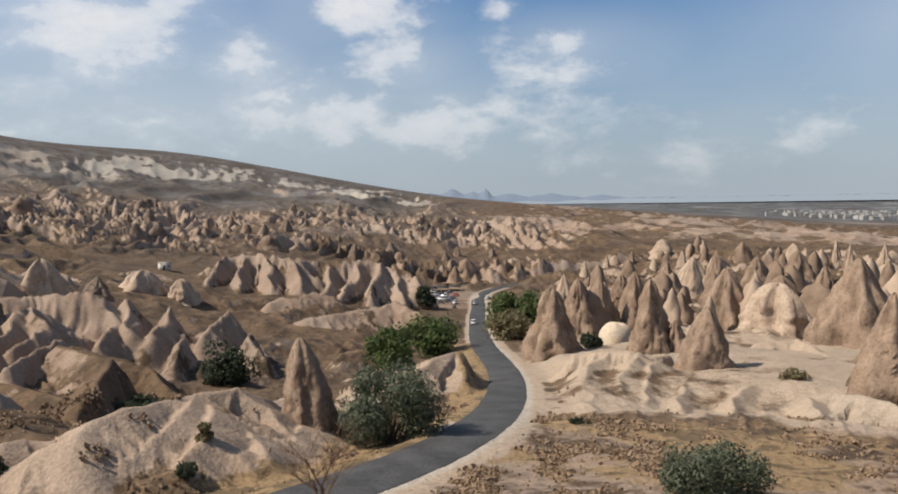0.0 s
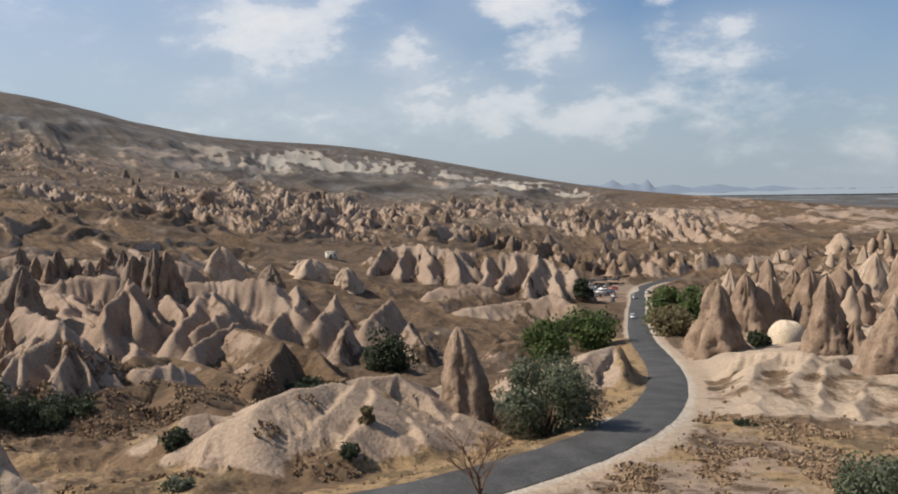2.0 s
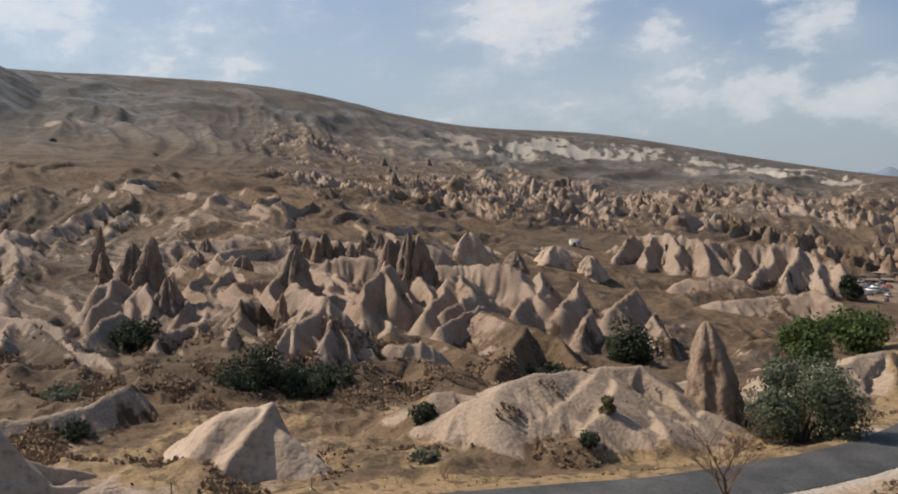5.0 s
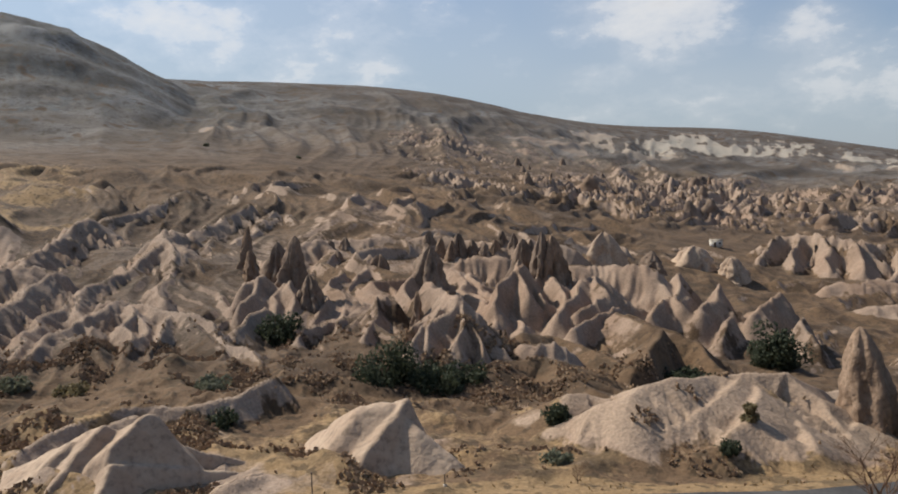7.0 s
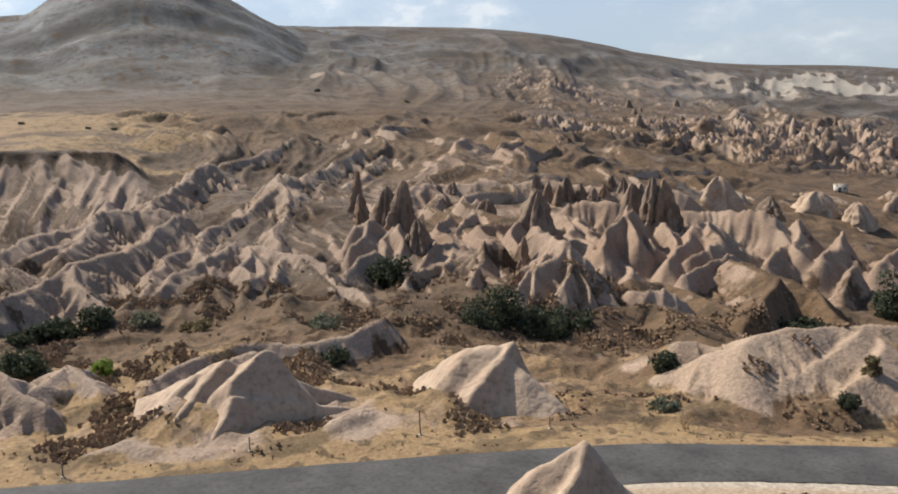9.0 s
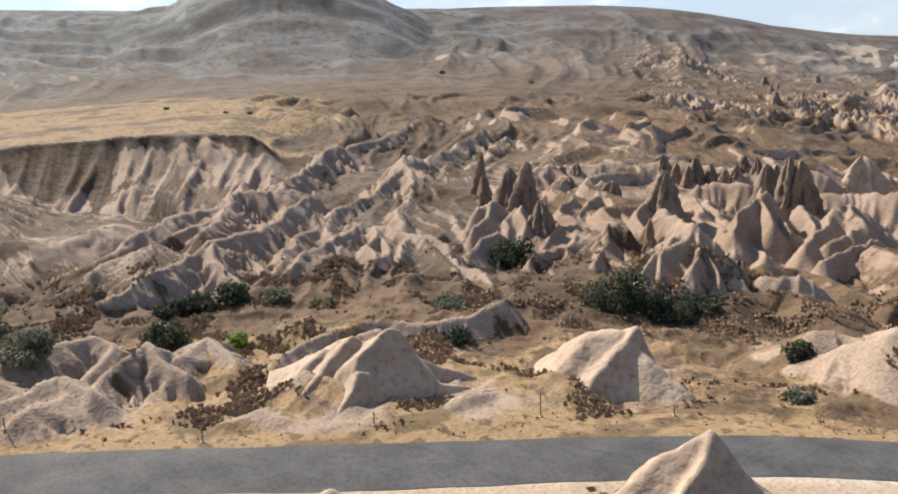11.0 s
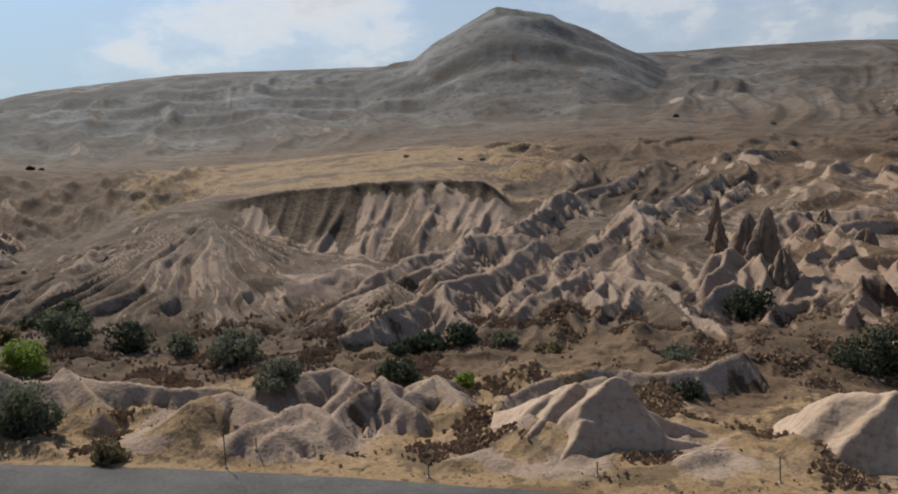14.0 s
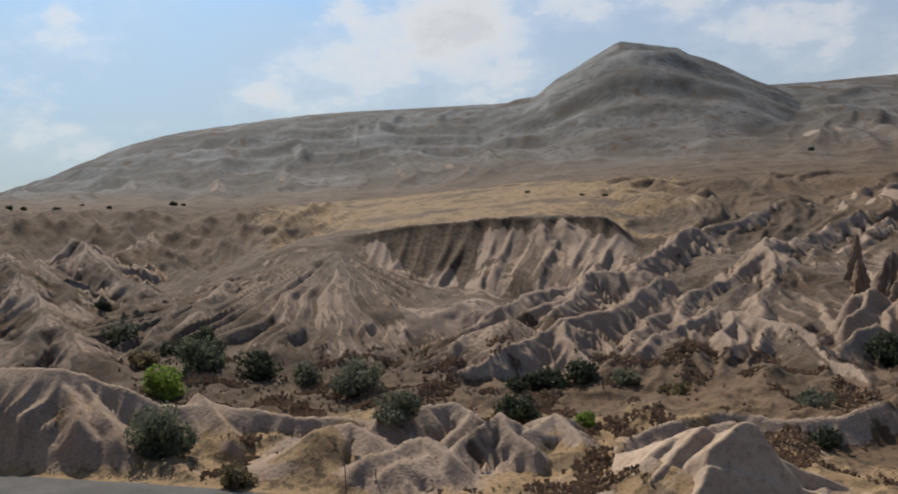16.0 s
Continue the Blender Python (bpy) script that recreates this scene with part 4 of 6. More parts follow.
ROCK_SAND = mixed("whitish_tuff", (0.52, 0.41, 0.29), (0.60, 0.49, 0.36), 0.4, 0.92, relief=0.08)
ASPHALT = mixed("worn_asphalt", (0.052, 0.050, 0.048), (0.090, 0.087, 0.083), 0.25, 0.85, relief=0.01, fine=14)
GRAVEL = mixed("pale_gravel", (0.40, 0.345, 0.275), (0.52, 0.455, 0.37), 0.5, 0.95, relief=0.05, fine=6)
BARK = mixed("grey_bark", (0.09, 0.065, 0.045), (0.17, 0.125, 0.09), 3.0, 0.9)


def leafy(name, one, two):
    """Thin leaves, which let some light through."""
    m, t, b = surface(name, 0.75)
    col = mix(t, ramp(t, spot(t, 0.8, 4), [(0.35, 0.0), (0.65, 1.0)]), one, two)
    lit = mix(t, 1.0, col, ramp(t, spot(t, 4.0, 2), [(0.25, 0.60), (0.75, 1.08)]), "MULTIPLY")
    t.links.new(lit, b.inputs["Base Color"])
    thin = t.nodes.new("ShaderNodeBsdfTranslucent")
    t.links.new(lit, thin.inputs[0])
    both = node(t, "ShaderNodeMixShader", Fac=0.4)
    t.links.new(b.outputs[0], both.inputs[1])
    t.links.new(thin.outputs[0], both.inputs[2])
    t.links.new(both.outputs[0], t.nodes["Material Output"].inputs[0])
    return m


LEAF_OLIVE = leafy("grey_green_leaves", (0.085, 0.100, 0.058), (0.165, 0.180, 0.115))
LEAF_GREEN = leafy("green_leaves", (0.065, 0.095, 0.030), (0.125, 0.165, 0.058))
LEAF_DARK = leafy("dark_green_leaves", (0.032, 0.042, 0.024), (0.075, 0.088, 0.052))
LEAF_RUST = leafy("rusty_leaves", (0.15, 0.12, 0.062), (0.25, 0.205, 0.11))
LEAF_LIME = leafy("lime_leaves", (0.150, 0.230, 0.035), (0.240, 0.320, 0.07))
LEAF_SAGE = leafy("sage_leaves", (0.11, 0.12, 0.078), (0.19, 0.195, 0.135))
TUFT_BROWN = leafy("dry_scrub", (0.31, 0.208, 0.130), (0.48, 0.342, 0.222))
TUFT_STRAW = leafy("dry_grass", (0.28, 0.185, 0.08), (0.40, 0.28, 0.14))
STEEL = mixed("rusted_post_steel", (0.10, 0.075, 0.06), (0.18, 0.14, 0.11), 6.0, 0.7)


# ---- meshes ----
def mesh_of(name, verts, faces, material, soft=True):
    me = bpy.data.meshes.new(name)
    me.from_pydata(verts if isinstance(verts, list) else verts.tolist(), [], faces if isinstance(faces, list) else faces.tolist())
    if soft:
        me.polygons.foreach_set("use_smooth", np.ones(len(me.polygons), bool))
    me.materials.append(material)
    me.update()
    return me


def part(name, me, parent, label=""):
    ob = new(name, me)
    ob.parent = parent
    return tagged(ob, label)


def grid_mesh(name, verts, rows, cols, material, closed=False):
    """A sheet of rows x cols points, as one mesh."""
    i = np.arange((rows - 1) * (cols if closed else cols - 1))
    w = cols if closed else cols - 1
    a_, b_ = i // w, i % w
    quads = np.stack([a_ * cols + b_, a_ * cols + (b_ + 1) % cols, (a_ + 1) * cols + (b_ + 1) % cols, (a_ + 1) * cols + b_], 1).astype(np.int32)
    me = bpy.data.meshes.new(name)
    me.vertices.add(len(verts))
    me.vertices.foreach_set("co", np.asarray(verts, np.float32).ravel())
    me.loops.add(quads.size)
    me.loops.foreach_set("vertex_index", quads.ravel())
    me.polygons.add(len(quads))
    me.polygons.foreach_set("loop_start", np.arange(0, quads.size, 4, dtype=np.int32))
    me.polygons.foreach_set("use_smooth", np.ones(len(quads), bool))
    me.materials.append(material)
    me.update(calc_edges=True)
    return me


# ---- the ground: one sheet from the knoll to the horizon ----
def make_ground():
    azs = np.concatenate([np.arange(-34, 111, 0.115), np.arange(112, 323, 3.0)])
    steps = [np.array([0.0, 0.4, 1.0]), np.exp(np.arange(math.log(2.2), math.log(38), 0.05)), np.exp(np.arange(math.log(38), math.log(70), 0.0075)),
             np.exp(np.arange(math.log(70), math.log(300), 0.0042)), np.exp(np.arange(math.log(300), math.log(760), 0.0055)), np.exp(np.arange(math.log(760), math.log(1900), 0.008)), np.exp(np.linspace(math.log(1900), math.log(4850), 40))]
    rs = np.concatenate(steps)
    rows, cols = len(rs), len(azs)
    aa, rr = np.meshgrid(np.radians(azs), rs)
    x, y = -np.sin(aa) * rr, np.cos(aa) * rr
    z, zn = height(x, y)
    verts = np.stack([x.ravel(), y.ravel(), z.ravel()], 1)
    # columns run with the bearing, so the sheet is closed round the knoll and faces up
    me = grid_mesh("ground", verts, rows, cols, LAND_MAT, closed=True)
    gz_r = np.gradient(z, axis=0) / np.gradient(rr, axis=0)
    gz_a = np.gradient(z, axis=1) / np.maximum(np.gradient(np.unwrap(aa, axis=1), axis=1) * rr, 0.02)
    steep = np.hypot(gz_r, gz_a)
    n1, n2, n3 = layers(x / 34, y / 34, 4, 91), layers(x / 11, y / 11, 3, 95), layers(x / 170, y / 170, 4, 99)
    turned = (zn["az"] - 35 + 180) % 360 - 180
    front = 1 - smooth(np.abs(turned), 100, 135)
    patch = smooth(layers(x / 6.5, y / 6.5, 3, 131), 0.16, 0.36)
    az, r, bad, tuff, sand = zn["az"], zn["r"], zn["bad"], zn["tuff"], zn["sand"]
    n4 = layers(x / 5, y / 5, 3, 103)
    streak = layers(az / 3.2, r / 90, 4, 107)
    side, dist, far = zn["side"], zn["dist"], zn["far"]
    bare = bad * (-0.06 + 0.72 * smooth(steep, 0.3, 0.85) + 0.4 * n1) + tuff * (0.45 + 0.45 * smooth(steep, 0.30, 0.75) + 0.4 * n2) + sand * (1.0 + 0.4 * n2) + 0.15 * smooth(steep, 0.5, 1.0)
    bare += zn["bad7"] * (-0.42 + 0.6 * smooth(steep, 0.55, 1.1) + 0.4 * n1) + zn["wall"] * (0.5 + 0.25 * streak + 0.45 * n1) - 1.3 * zn["capped"] + 0.05 * zn["bad5"] + zn["fanned"] * (0.35 + 0.4 * n2)
    right = front * (1 - smooth(az, -6, -3)) * (1 - smooth(r, 200, 260)) * smooth(r, 84, 96)
    bare += right * (0.76 + 0.4 * n1 + 0.3 * n4)
    bare += far * (0.05 + 0.6 * n3 + 0.25 * smooth(steep, 0.35, 0.7) + 0.25 * n1) + zn["cliff"] * 0.9 * smooth(0.8 * layers(az / 4.0, r / 260, 3, 115) + 0.6 * n3 + 0.55 * layers(az / 0.5, r / 90, 4, 117), -0.12, 0.3)
    plain = front * smooth(r, 520, 700) * (1 - smooth(az, -10, 0))
    bare += plain * (0.15 + 0.8 * n3 + 0.5 * n1)
    near_flat = smooth(r, 46, 52) * (1 - smooth(r, 80, 94)) * smooth(az, 22, 28) * front
    bare += near_flat * (0.26 + 0.45 * n2 + 0.35 * n1 + 0.3 * n4)
    straw = near_flat * (0.50 + 0.5 * n1) + zn["plateau"] * (0.52 + 0.4 * n1 + 0.3 * n2) + 0.22 + 0.2 * n1 - 0.7 * far - 0.25 * zn["bad7"]
    wide = 8.5 - 2.8 * smooth(az, 30, 60)
    verge = (1 - smooth(dist, wide - 2.5 + 0.8 * n4, wide + 0.8 * n4)) * (side < 0) * smooth(r, 40, 50) * (r < 200)
    straw = np.maximum(straw, verge * 1.6)
    bare = bare * (1 - 0.8 * verge)
    scrub = 0.36 + 0.5 * n1 + 0.45 * n2 - 0.5 * np.clip(bare, 0, 1) - 0.5 * verge - 0.55 * zn["plateau"] - 0.3 * right - 0.15 * far + 0.6 * zn["capped"]
    scrub += 0.14 * smooth(r, 82, 92) * (1 - smooth(r, 105, 120))
    knoll = smooth(r, 8, 25) * front * (1 - smooth(az, 12, 22)) * (1 - smooth(r, 78, 96))
    scrub -= 0.04 * knoll
    straw += 0.55 * knoll
    bare += knoll * (0.40 + 0.5 * n1 + 0.35 * n2)
    scrub -= 0.10 * knoll
    clumps = patch * smooth(r, 44, 50) * (1 - smooth(r, 118, 135)) * smooth(dist, 5.0, 7.5) * (1 - verge) * smooth(az, -28, -20) * (1 - right) * (1 - 0.6 * front * (1 - smooth(az, 12, 22)))
    slopes = smooth(layers(x / 14, y / 14, 4, 137), 0.10, 0.38) * smooth(r, 96, 110) * (1 - smooth(r, 330, 420)) * (bad + tuff).clip(0, 1)
    side_valley = smooth(az, 84, 90) * (1 - smooth(az, 112, 120)) * smooth(r, 96, 110) * (1 - smooth(r, 340, 380))
    middle = smooth(az, 4, 12) * (1 - smooth(az, 48, 54)) * smooth(r, 112, 135) * (1 - smooth(r, 300, 350))
    bare += middle * smooth(az, 24, 30) * (0.30 + 0.3 * n1) + 0.16 * middle * (1 + n1) - 0.30 * side_valley
    scrub += 0.16 * side_valley - 0.22 * near_flat - 0.12 * middle
    bare -= 0.55 * clumps + 0.45 * slopes
    scrub += 0.26 * clumps + 0.34 * slopes
    shoulder = (1 - smooth(dist, 3.2, np.where(side > 0, 6.0, 3.6) + 1.2 + 0.8 * n4)) * (r < 420)
    lot = zn["lot"]
    bare, scrub = np.where(lot > 0.3, 0.52, bare), np.where(lot > 0.3, 0.0, scrub)
    bare = np.maximum(bare, shoulder * 1.3 * (1 - verge))
    scrub = scrub * (1 - shoulder)
    bare = bare + zn["bad8"] * (0.1 + 0.5 * smooth(steep, 0.1, 0.4) + 0.5 * n1)
    # gully wall beyond the car park: its shade is laid into the ground cover
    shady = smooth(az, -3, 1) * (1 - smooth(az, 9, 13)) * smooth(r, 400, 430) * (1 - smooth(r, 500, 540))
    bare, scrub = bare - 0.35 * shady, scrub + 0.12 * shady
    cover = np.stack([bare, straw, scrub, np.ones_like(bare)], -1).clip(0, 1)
    # grey scree on the far hills, with distance haze put into its colour
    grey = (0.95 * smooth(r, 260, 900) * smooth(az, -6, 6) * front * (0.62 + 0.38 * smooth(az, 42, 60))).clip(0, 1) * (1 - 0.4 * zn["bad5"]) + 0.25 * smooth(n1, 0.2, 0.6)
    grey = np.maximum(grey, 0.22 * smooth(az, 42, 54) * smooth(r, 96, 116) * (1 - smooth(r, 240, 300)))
    sandy = np.maximum.reduce([sand * 0.35, right * 0.8, zn["cliff"] * smooth(bare, 0.3, 0.7), shoulder]).clip(0, 1)
    green = (0.30 * far + 0.28 * n2 * 0.5 + 0.30 * smooth(r, 84, 92) * (1 - smooth(r, 104, 120)) * smooth(az, 20, 30) * front).clip(0, 1)
    # far plain: painted haze, greyer with distance
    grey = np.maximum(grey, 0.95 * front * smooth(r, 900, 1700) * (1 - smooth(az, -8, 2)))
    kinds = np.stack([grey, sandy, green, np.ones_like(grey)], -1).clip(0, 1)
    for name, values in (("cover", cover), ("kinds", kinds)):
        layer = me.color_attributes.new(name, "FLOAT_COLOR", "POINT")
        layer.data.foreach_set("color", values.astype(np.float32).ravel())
    ob = tagged(new("ground", me), "dry eroded tuff valley with scrub and straw-coloured grass", "ground", kind="structure")
    return ob, x, y, z, cover, dist


GROUND, GX, GY, GZ, COVER, OFF_ROAD = make_ground()


# ---- the road ----
def ribbon(name, left, right, lift, material, first=0, last=None, crown=0.0, wobble=0.0):
    line, side = ROAD[first:last], ROAD_SIDE[first:last]
    across = np.linspace(0, 1, 7)
    verts = []
    for k, (p, s) in enumerate(zip(line, side)):
        lo = left + wobble * float(grain(k / 4.1, 0.5, 5))
        hi = right + 1.0 * math.exp(-((p[0] + 42) / 14) ** 2) * (p[1] > 0) + wobble * float(grain(k / 3.1, 7.5, 6))
        for w in across:
            o = lo + (hi - lo) * w
            verts.append((p[0] + s[0] * o, p[1] + s[1] * o, p[2] + lift + crown * (1 - (2 * w - 1) ** 2) - (0.1 if w in (0, 1) else 0)))
    return grid_mesh(name, np.array(verts), len(line), 7, material)


tagged(new("road", ribbon("road", -ROAD_WIDTH / 2, ROAD_WIDTH / 2, 0.10, ASPHALT, crown=0.06, wobble=0.12)), "worn dark asphalt country road that bends downhill", "road", kind="structure")


# ---- tuff chimneys and other rocks ----
def tuff_body(tall, wide, seed, lean=(0.0, 0.0), blunt=0.07, flutes=0.26, rings=30, around=38, bulge=0.0, squash=1.0, power=1.12, rugged=0.46):
    """A rounded, gullied cone of tuff whose foot goes on under the ground."""
    root = 0.9 + 0.3 * tall
    verts, faces = [], []
    for i in range(rings + 1):
        h = i / rings
        shape = ((1 - h) ** power) * (1 - blunt) + blunt * math.sqrt(max(0.0, 1 - h**4))
        shape *= 1 + bulge * math.sin(h * math.pi)
        zz = -root + (tall + root) * (1 - (1 - h) ** 1.15)
        for k in range(around):
            th = 2 * math.pi * k / around
            c, s = math.cos(th), math.sin(th)
            n = noise.noise(Vector((c * 1.7 + seed * 3.1, s * 1.7, zz / max(wide, 0.5) * 0.45)))
            g = abs(noise.noise(Vector((c * 3.6, s * 3.6 + seed * 1.7, zz / max(wide, 0.5) * 0.25 + 9))))
            f = noise.noise(Vector((c * 8 + seed, s * 8, zz / max(wide, 0.5) * 2.2)))
            g2 = noise.noise(Vector((c * 17 + seed, s * 17, zz / max(wide, 0.5) * 5.0)))
            f = f + 0.45 * g2
            rad = wide * (1 + 0.22 * (root / tall)) * max(shape, 0.02) * (1 + rugged * n - flutes * 2.0 * (0.35 - g) + 0.6 * rugged * f)
            verts.append((c * rad + lean[0] * h * tall, s * rad * squash + lean[1] * h * tall, zz + 0.10 * wide * n * h))
    for i in range(rings):
        for k in range(around):
            a_, b_ = i * around + k, i * around + (k + 1) % around
            faces.append((a_, b_, b_ + around, a_ + around))
    verts.append((lean[0] * tall, lean[1] * tall, tall + 0.04 * tall * blunt))
    top = rings * around
    faces += [(top + k, top + (k + 1) % around, len(verts) - 1) for k in range(around)]
    return verts, faces


def rock_at(name, az, r, me, label, category, group="", foot=None):
    x, y = place(az, r)
    ob = new(name, me)
    ob.matrix_world = pose(x, y, ground(x, y) if foot is None else foot, 0, 0, az)
    return tagged(ob, label, category, group)


def chimney(az, r, tall, wide, seed, kind="brown", lean=(0.0, 0.0), top=None, **shape):
    wide = wide * {"dark": 1.4, "brown": 1.1}.get(kind, 1.0)
    look_of = {"brown": (ROCK, "brown tuff fairy chimney with gullied flanks"), "pale": (ROCK_PALE, "pale beige tuff cone with smooth gullied flanks"),
               "dark": (ROCK_DARK, "dark weathered tuff spire on a badland ridge"), "sand": (ROCK_SAND, "low whitish dome of bare tuff")}[kind]
    if kind == "dark":
        rnd = random.Random(seed)
        lean = (rnd.uniform(-0.1, 0.1), rnd.uniform(-0.05, 0.05))
        shape = {"rugged": 0.6, "squash": rnd.uniform(0.7, 1.3), "blunt": rnd.uniform(0.12, 0.28), "power": rnd.uniform(0.85, 1.1), **shape}
        if seed % 3 == 0:
            look_of = (ROCK, look_of[1])
    if kind == "brown" and r < 320 and "blunt" not in shape:
        shape["blunt"], shape["squash"] = random.Random(seed).uniform(0.1, 0.28), random.Random(seed + 7).uniform(0.75, 1.25)
    v, f = tuff_body(tall, wide, seed, lean, **shape)
    return rock_at("fairy_chimney", az, r, mesh_of("fairy_chimney", v, f, look_of[0]), look_of[1], "rock", "fairy chimneys", None if top is None else top - tall)


# the chimneys across the road
chimney(-7.07, 163, 12.8, 5.1, 100, "brown", blunt=0.22, power=0.85)
chimney(-8.84, 196, 13.6, 5.6, 101, "brown", blunt=0.2)
chimney(-10.31, 207, 15.2, 6.8, 102, "brown")
chimney(-13.71, 157, 13.2, 4.2, 103, "brown")
chimney(-15.32, 156, 5.6, 2.3, 104, "brown")
chimney(-17.34, 134, 9.5, 5.1, 105, "brown", blunt=0.12)
chimney(-18.61, 210, 14.6, 6.9, 106, "brown", blunt=0.2)
chimney(-12.70, 212, 12.1, 5.1, 107, "brown")
chimney(-26.43, 182, 17.1, 9.7, 108, "brown", flutes=0.25)
chimney(-28.42, 118, 13.0, 6.0, 109, "brown", flutes=0.25)
chimney(-22.78, 312, 12.4, 7.1, 110, "brown")
chimney(-20.37, 310, 12.0, 6.0, 111, "brown")
chimney(-17.89, 322, 13.1, 5.1, 112, "brown")
chimney(-14.77, 347, 9.5, 6.0, 113, "brown")
chimney(-24.46, 277, 9.5, 4.8, 114, "brown")
chimney(-11.75, 302, 8.5, 4.5, 115, "brown")
chimney(-21.77, 192, 9.6, 7.1, 130, "pale", blunt=0.5)
chimney(-16.43, 338, 10.8, 9.4, 131, "pale")
chimney(-25.10, 406, 13.0, 3.5, 132, "pale")
chimney(-25.91, 373, 13.2, 3.2, 133, "pale")
chimney(-27.81, 378, 12.4, 4.1, 134, "pale")
chimney(-7.89, 301, 10.8, 5.0, 135, "pale")
chimney(-23.97, 232, 8.9, 4.4, 136, "pale")
chimney(-11.35, 187, 4.5, 3.6, 140, "sand", blunt=0.9, flutes=0.0, power=0.5, rugged=0.05)
chimney(20.37, 269, 6.5, 7.0, 183, "pale", blunt=0.5)
chimney(18.03, 265, 5.9, 4.7, 184, "pale", blunt=0.4)
# the spires of the middle slope
chimney(50.80, 166, 12, 2, 150, "dark", top=13.7)
chimney(50.30, 160, 6, 1.5, 165, "dark", top=9.3)
chimney(48.80, 152, 9.5, 2.5, 151, "dark", top=11.2)
chimney(47.90, 143, 13, 2.3, 152, "dark", top=12.6)
chimney(46.40, 136, 6.5, 2.1, 164, "dark", top=6.7)
chimney(47.10, 136, 4.5, 1.6, 166, "dark", top=4.2)
chimney(42.00, 166, 7.5, 2.8, 153, "dark", top=7.2)
chimney(38.30, 148, 11.5, 3.9, 155, "dark", top=10.0, blunt=0.16)
chimney(39.20, 124, 4.2, 1.2, 167, "brown", top=4.8)
chimney(38.40, 194, 6.5, 2, 170, "dark", top=10.7)
chimney(36.80, 188, 6.5, 1.7, 171, "dark", top=8.4)
chimney(36.20, 190, 8, 2, 172, "dark", top=10.0)
chimney(35.20, 190, 6.5, 1.5, 173, "dark", top=8.5)
chimney(33.80, 190, 6, 1.6, 174, "dark", top=8.3)
chimney(33.20, 192, 8, 1.6, 175, "dark", top=10.1)
chimney(32.20, 190, 8, 2, 176, "dark", top=9.7)
chimney(37.60, 192, 5, 1.6, 177, "dark", top=8.8)
chimney(34.50, 188, 4.5, 1.5, 178, "dark", top=7.6)
chimney(31.40, 188, 6, 1.5, 179, "dark", top=8.4)
chimney(30.70, 160, 12.5, 2.4, 158, "dark", top=11.3)
chimney(29.70, 160, 12, 2.8, 159, "dark", top=10.6)
chimney(31.60, 165, 9.5, 2.8, 160, "dark", top=9.8)
chimney(32.10, 150, 7.5, 3.3, 180, "pale", top=6.8, blunt=0.1)
chimney(26.30, 192, 8.5, 5.4, 181, "pale", top=9.3, blunt=0.35)
chimney(23.10, 190, 3.6, 2, 182, "dark", top=5.2)
chimney(45.00, 187, 3.4, 1.3, 190, "dark", top=9.4)
chimney(44.10, 188, 3, 1.1, 191, "dark", top=9.8)
chimney(45.30, 170, 2.6, 1.2, 192, "dark", top=4.4)
chimney(44.60, 178, 2.4, 1.1, 193, "dark", top=7.5)

# the lone leaning chimney beside the bend
chimney(9.65, 80, 8.6, 2.75, 41, "brown", top=7.1, lean=(-0.12, 0.0), blunt=0.2, flutes=0.08, power=0.85, rings=40, around=44, rugged=0.3)


def spire_field(count, a0, a1, r0, r1, low, high, kinds, seed, slim=0.34):
    """Many small chimneys, scattered over a far slope."""
    rnd = random.Random(seed)
    look_of = {"brown": (ROCK, "small brown tuff spire on a far slope"), "pale": (ROCK_PALE, "small pale tuff spire on a far slope"), "dark": (ROCK_DARK, "small dark tuff spire on a far slope")}
    stock = {}
    for kind in set(kinds):
        stock[kind] = []
        for k in range(5):
            v, f = tuff_body(1.0, slim * rnd.uniform(0.8, 1.25), seed + k, (rnd.uniform(-0.1, 0.1), rnd.uniform(-0.1, 0.1)), rings=12, around=14, blunt=rnd.uniform(0.1, 0.4), flutes=0.22, rugged=0.6, squash=rnd.uniform(0.6, 1.4))
            v = [(a_, b_, max(c_, -0.35)) for a_, b_, c_ in v]
            stock[kind].append(mesh_of("fairy_chimney", v, f, look_of[kind][0]))
    for k in range(count):
        az, r = rnd.uniform(a0, a1), math.exp(rnd.uniform(math.log(r0), math.log(r1)))
        x, y = place(az, r)
        tall, kind = rnd.uniform(low, high), rnd.choice(kinds)
        ob = new("fairy_chimney", rnd.choice(stock[kind]))
        wide = rnd.uniform(0.8, 1.5)
        ob.matrix_world = pose(x, y, ground(x, y) - 0.06 * tall, 0, 0, rnd.uniform(0, 360)) @ Matrix.Diagonal((tall * wide, tall * wide, tall, 1))
        tagged(ob, look_of[kind][1], "rock", "far fairy chimneys")


spire_field(60, -3, 33, 410, 690, 3.5, 8, ["dark", "dark", "brown"], 5, 0.5)
spire_field(34, -31, -8.5, 195, 330, 7, 13, ["brown", "brown", "pale"], 9, 0.6)
spire_field(75, -31, -9, 230, 480, 5, 11, ["brown", "brown", "pale"], 6, 0.55)


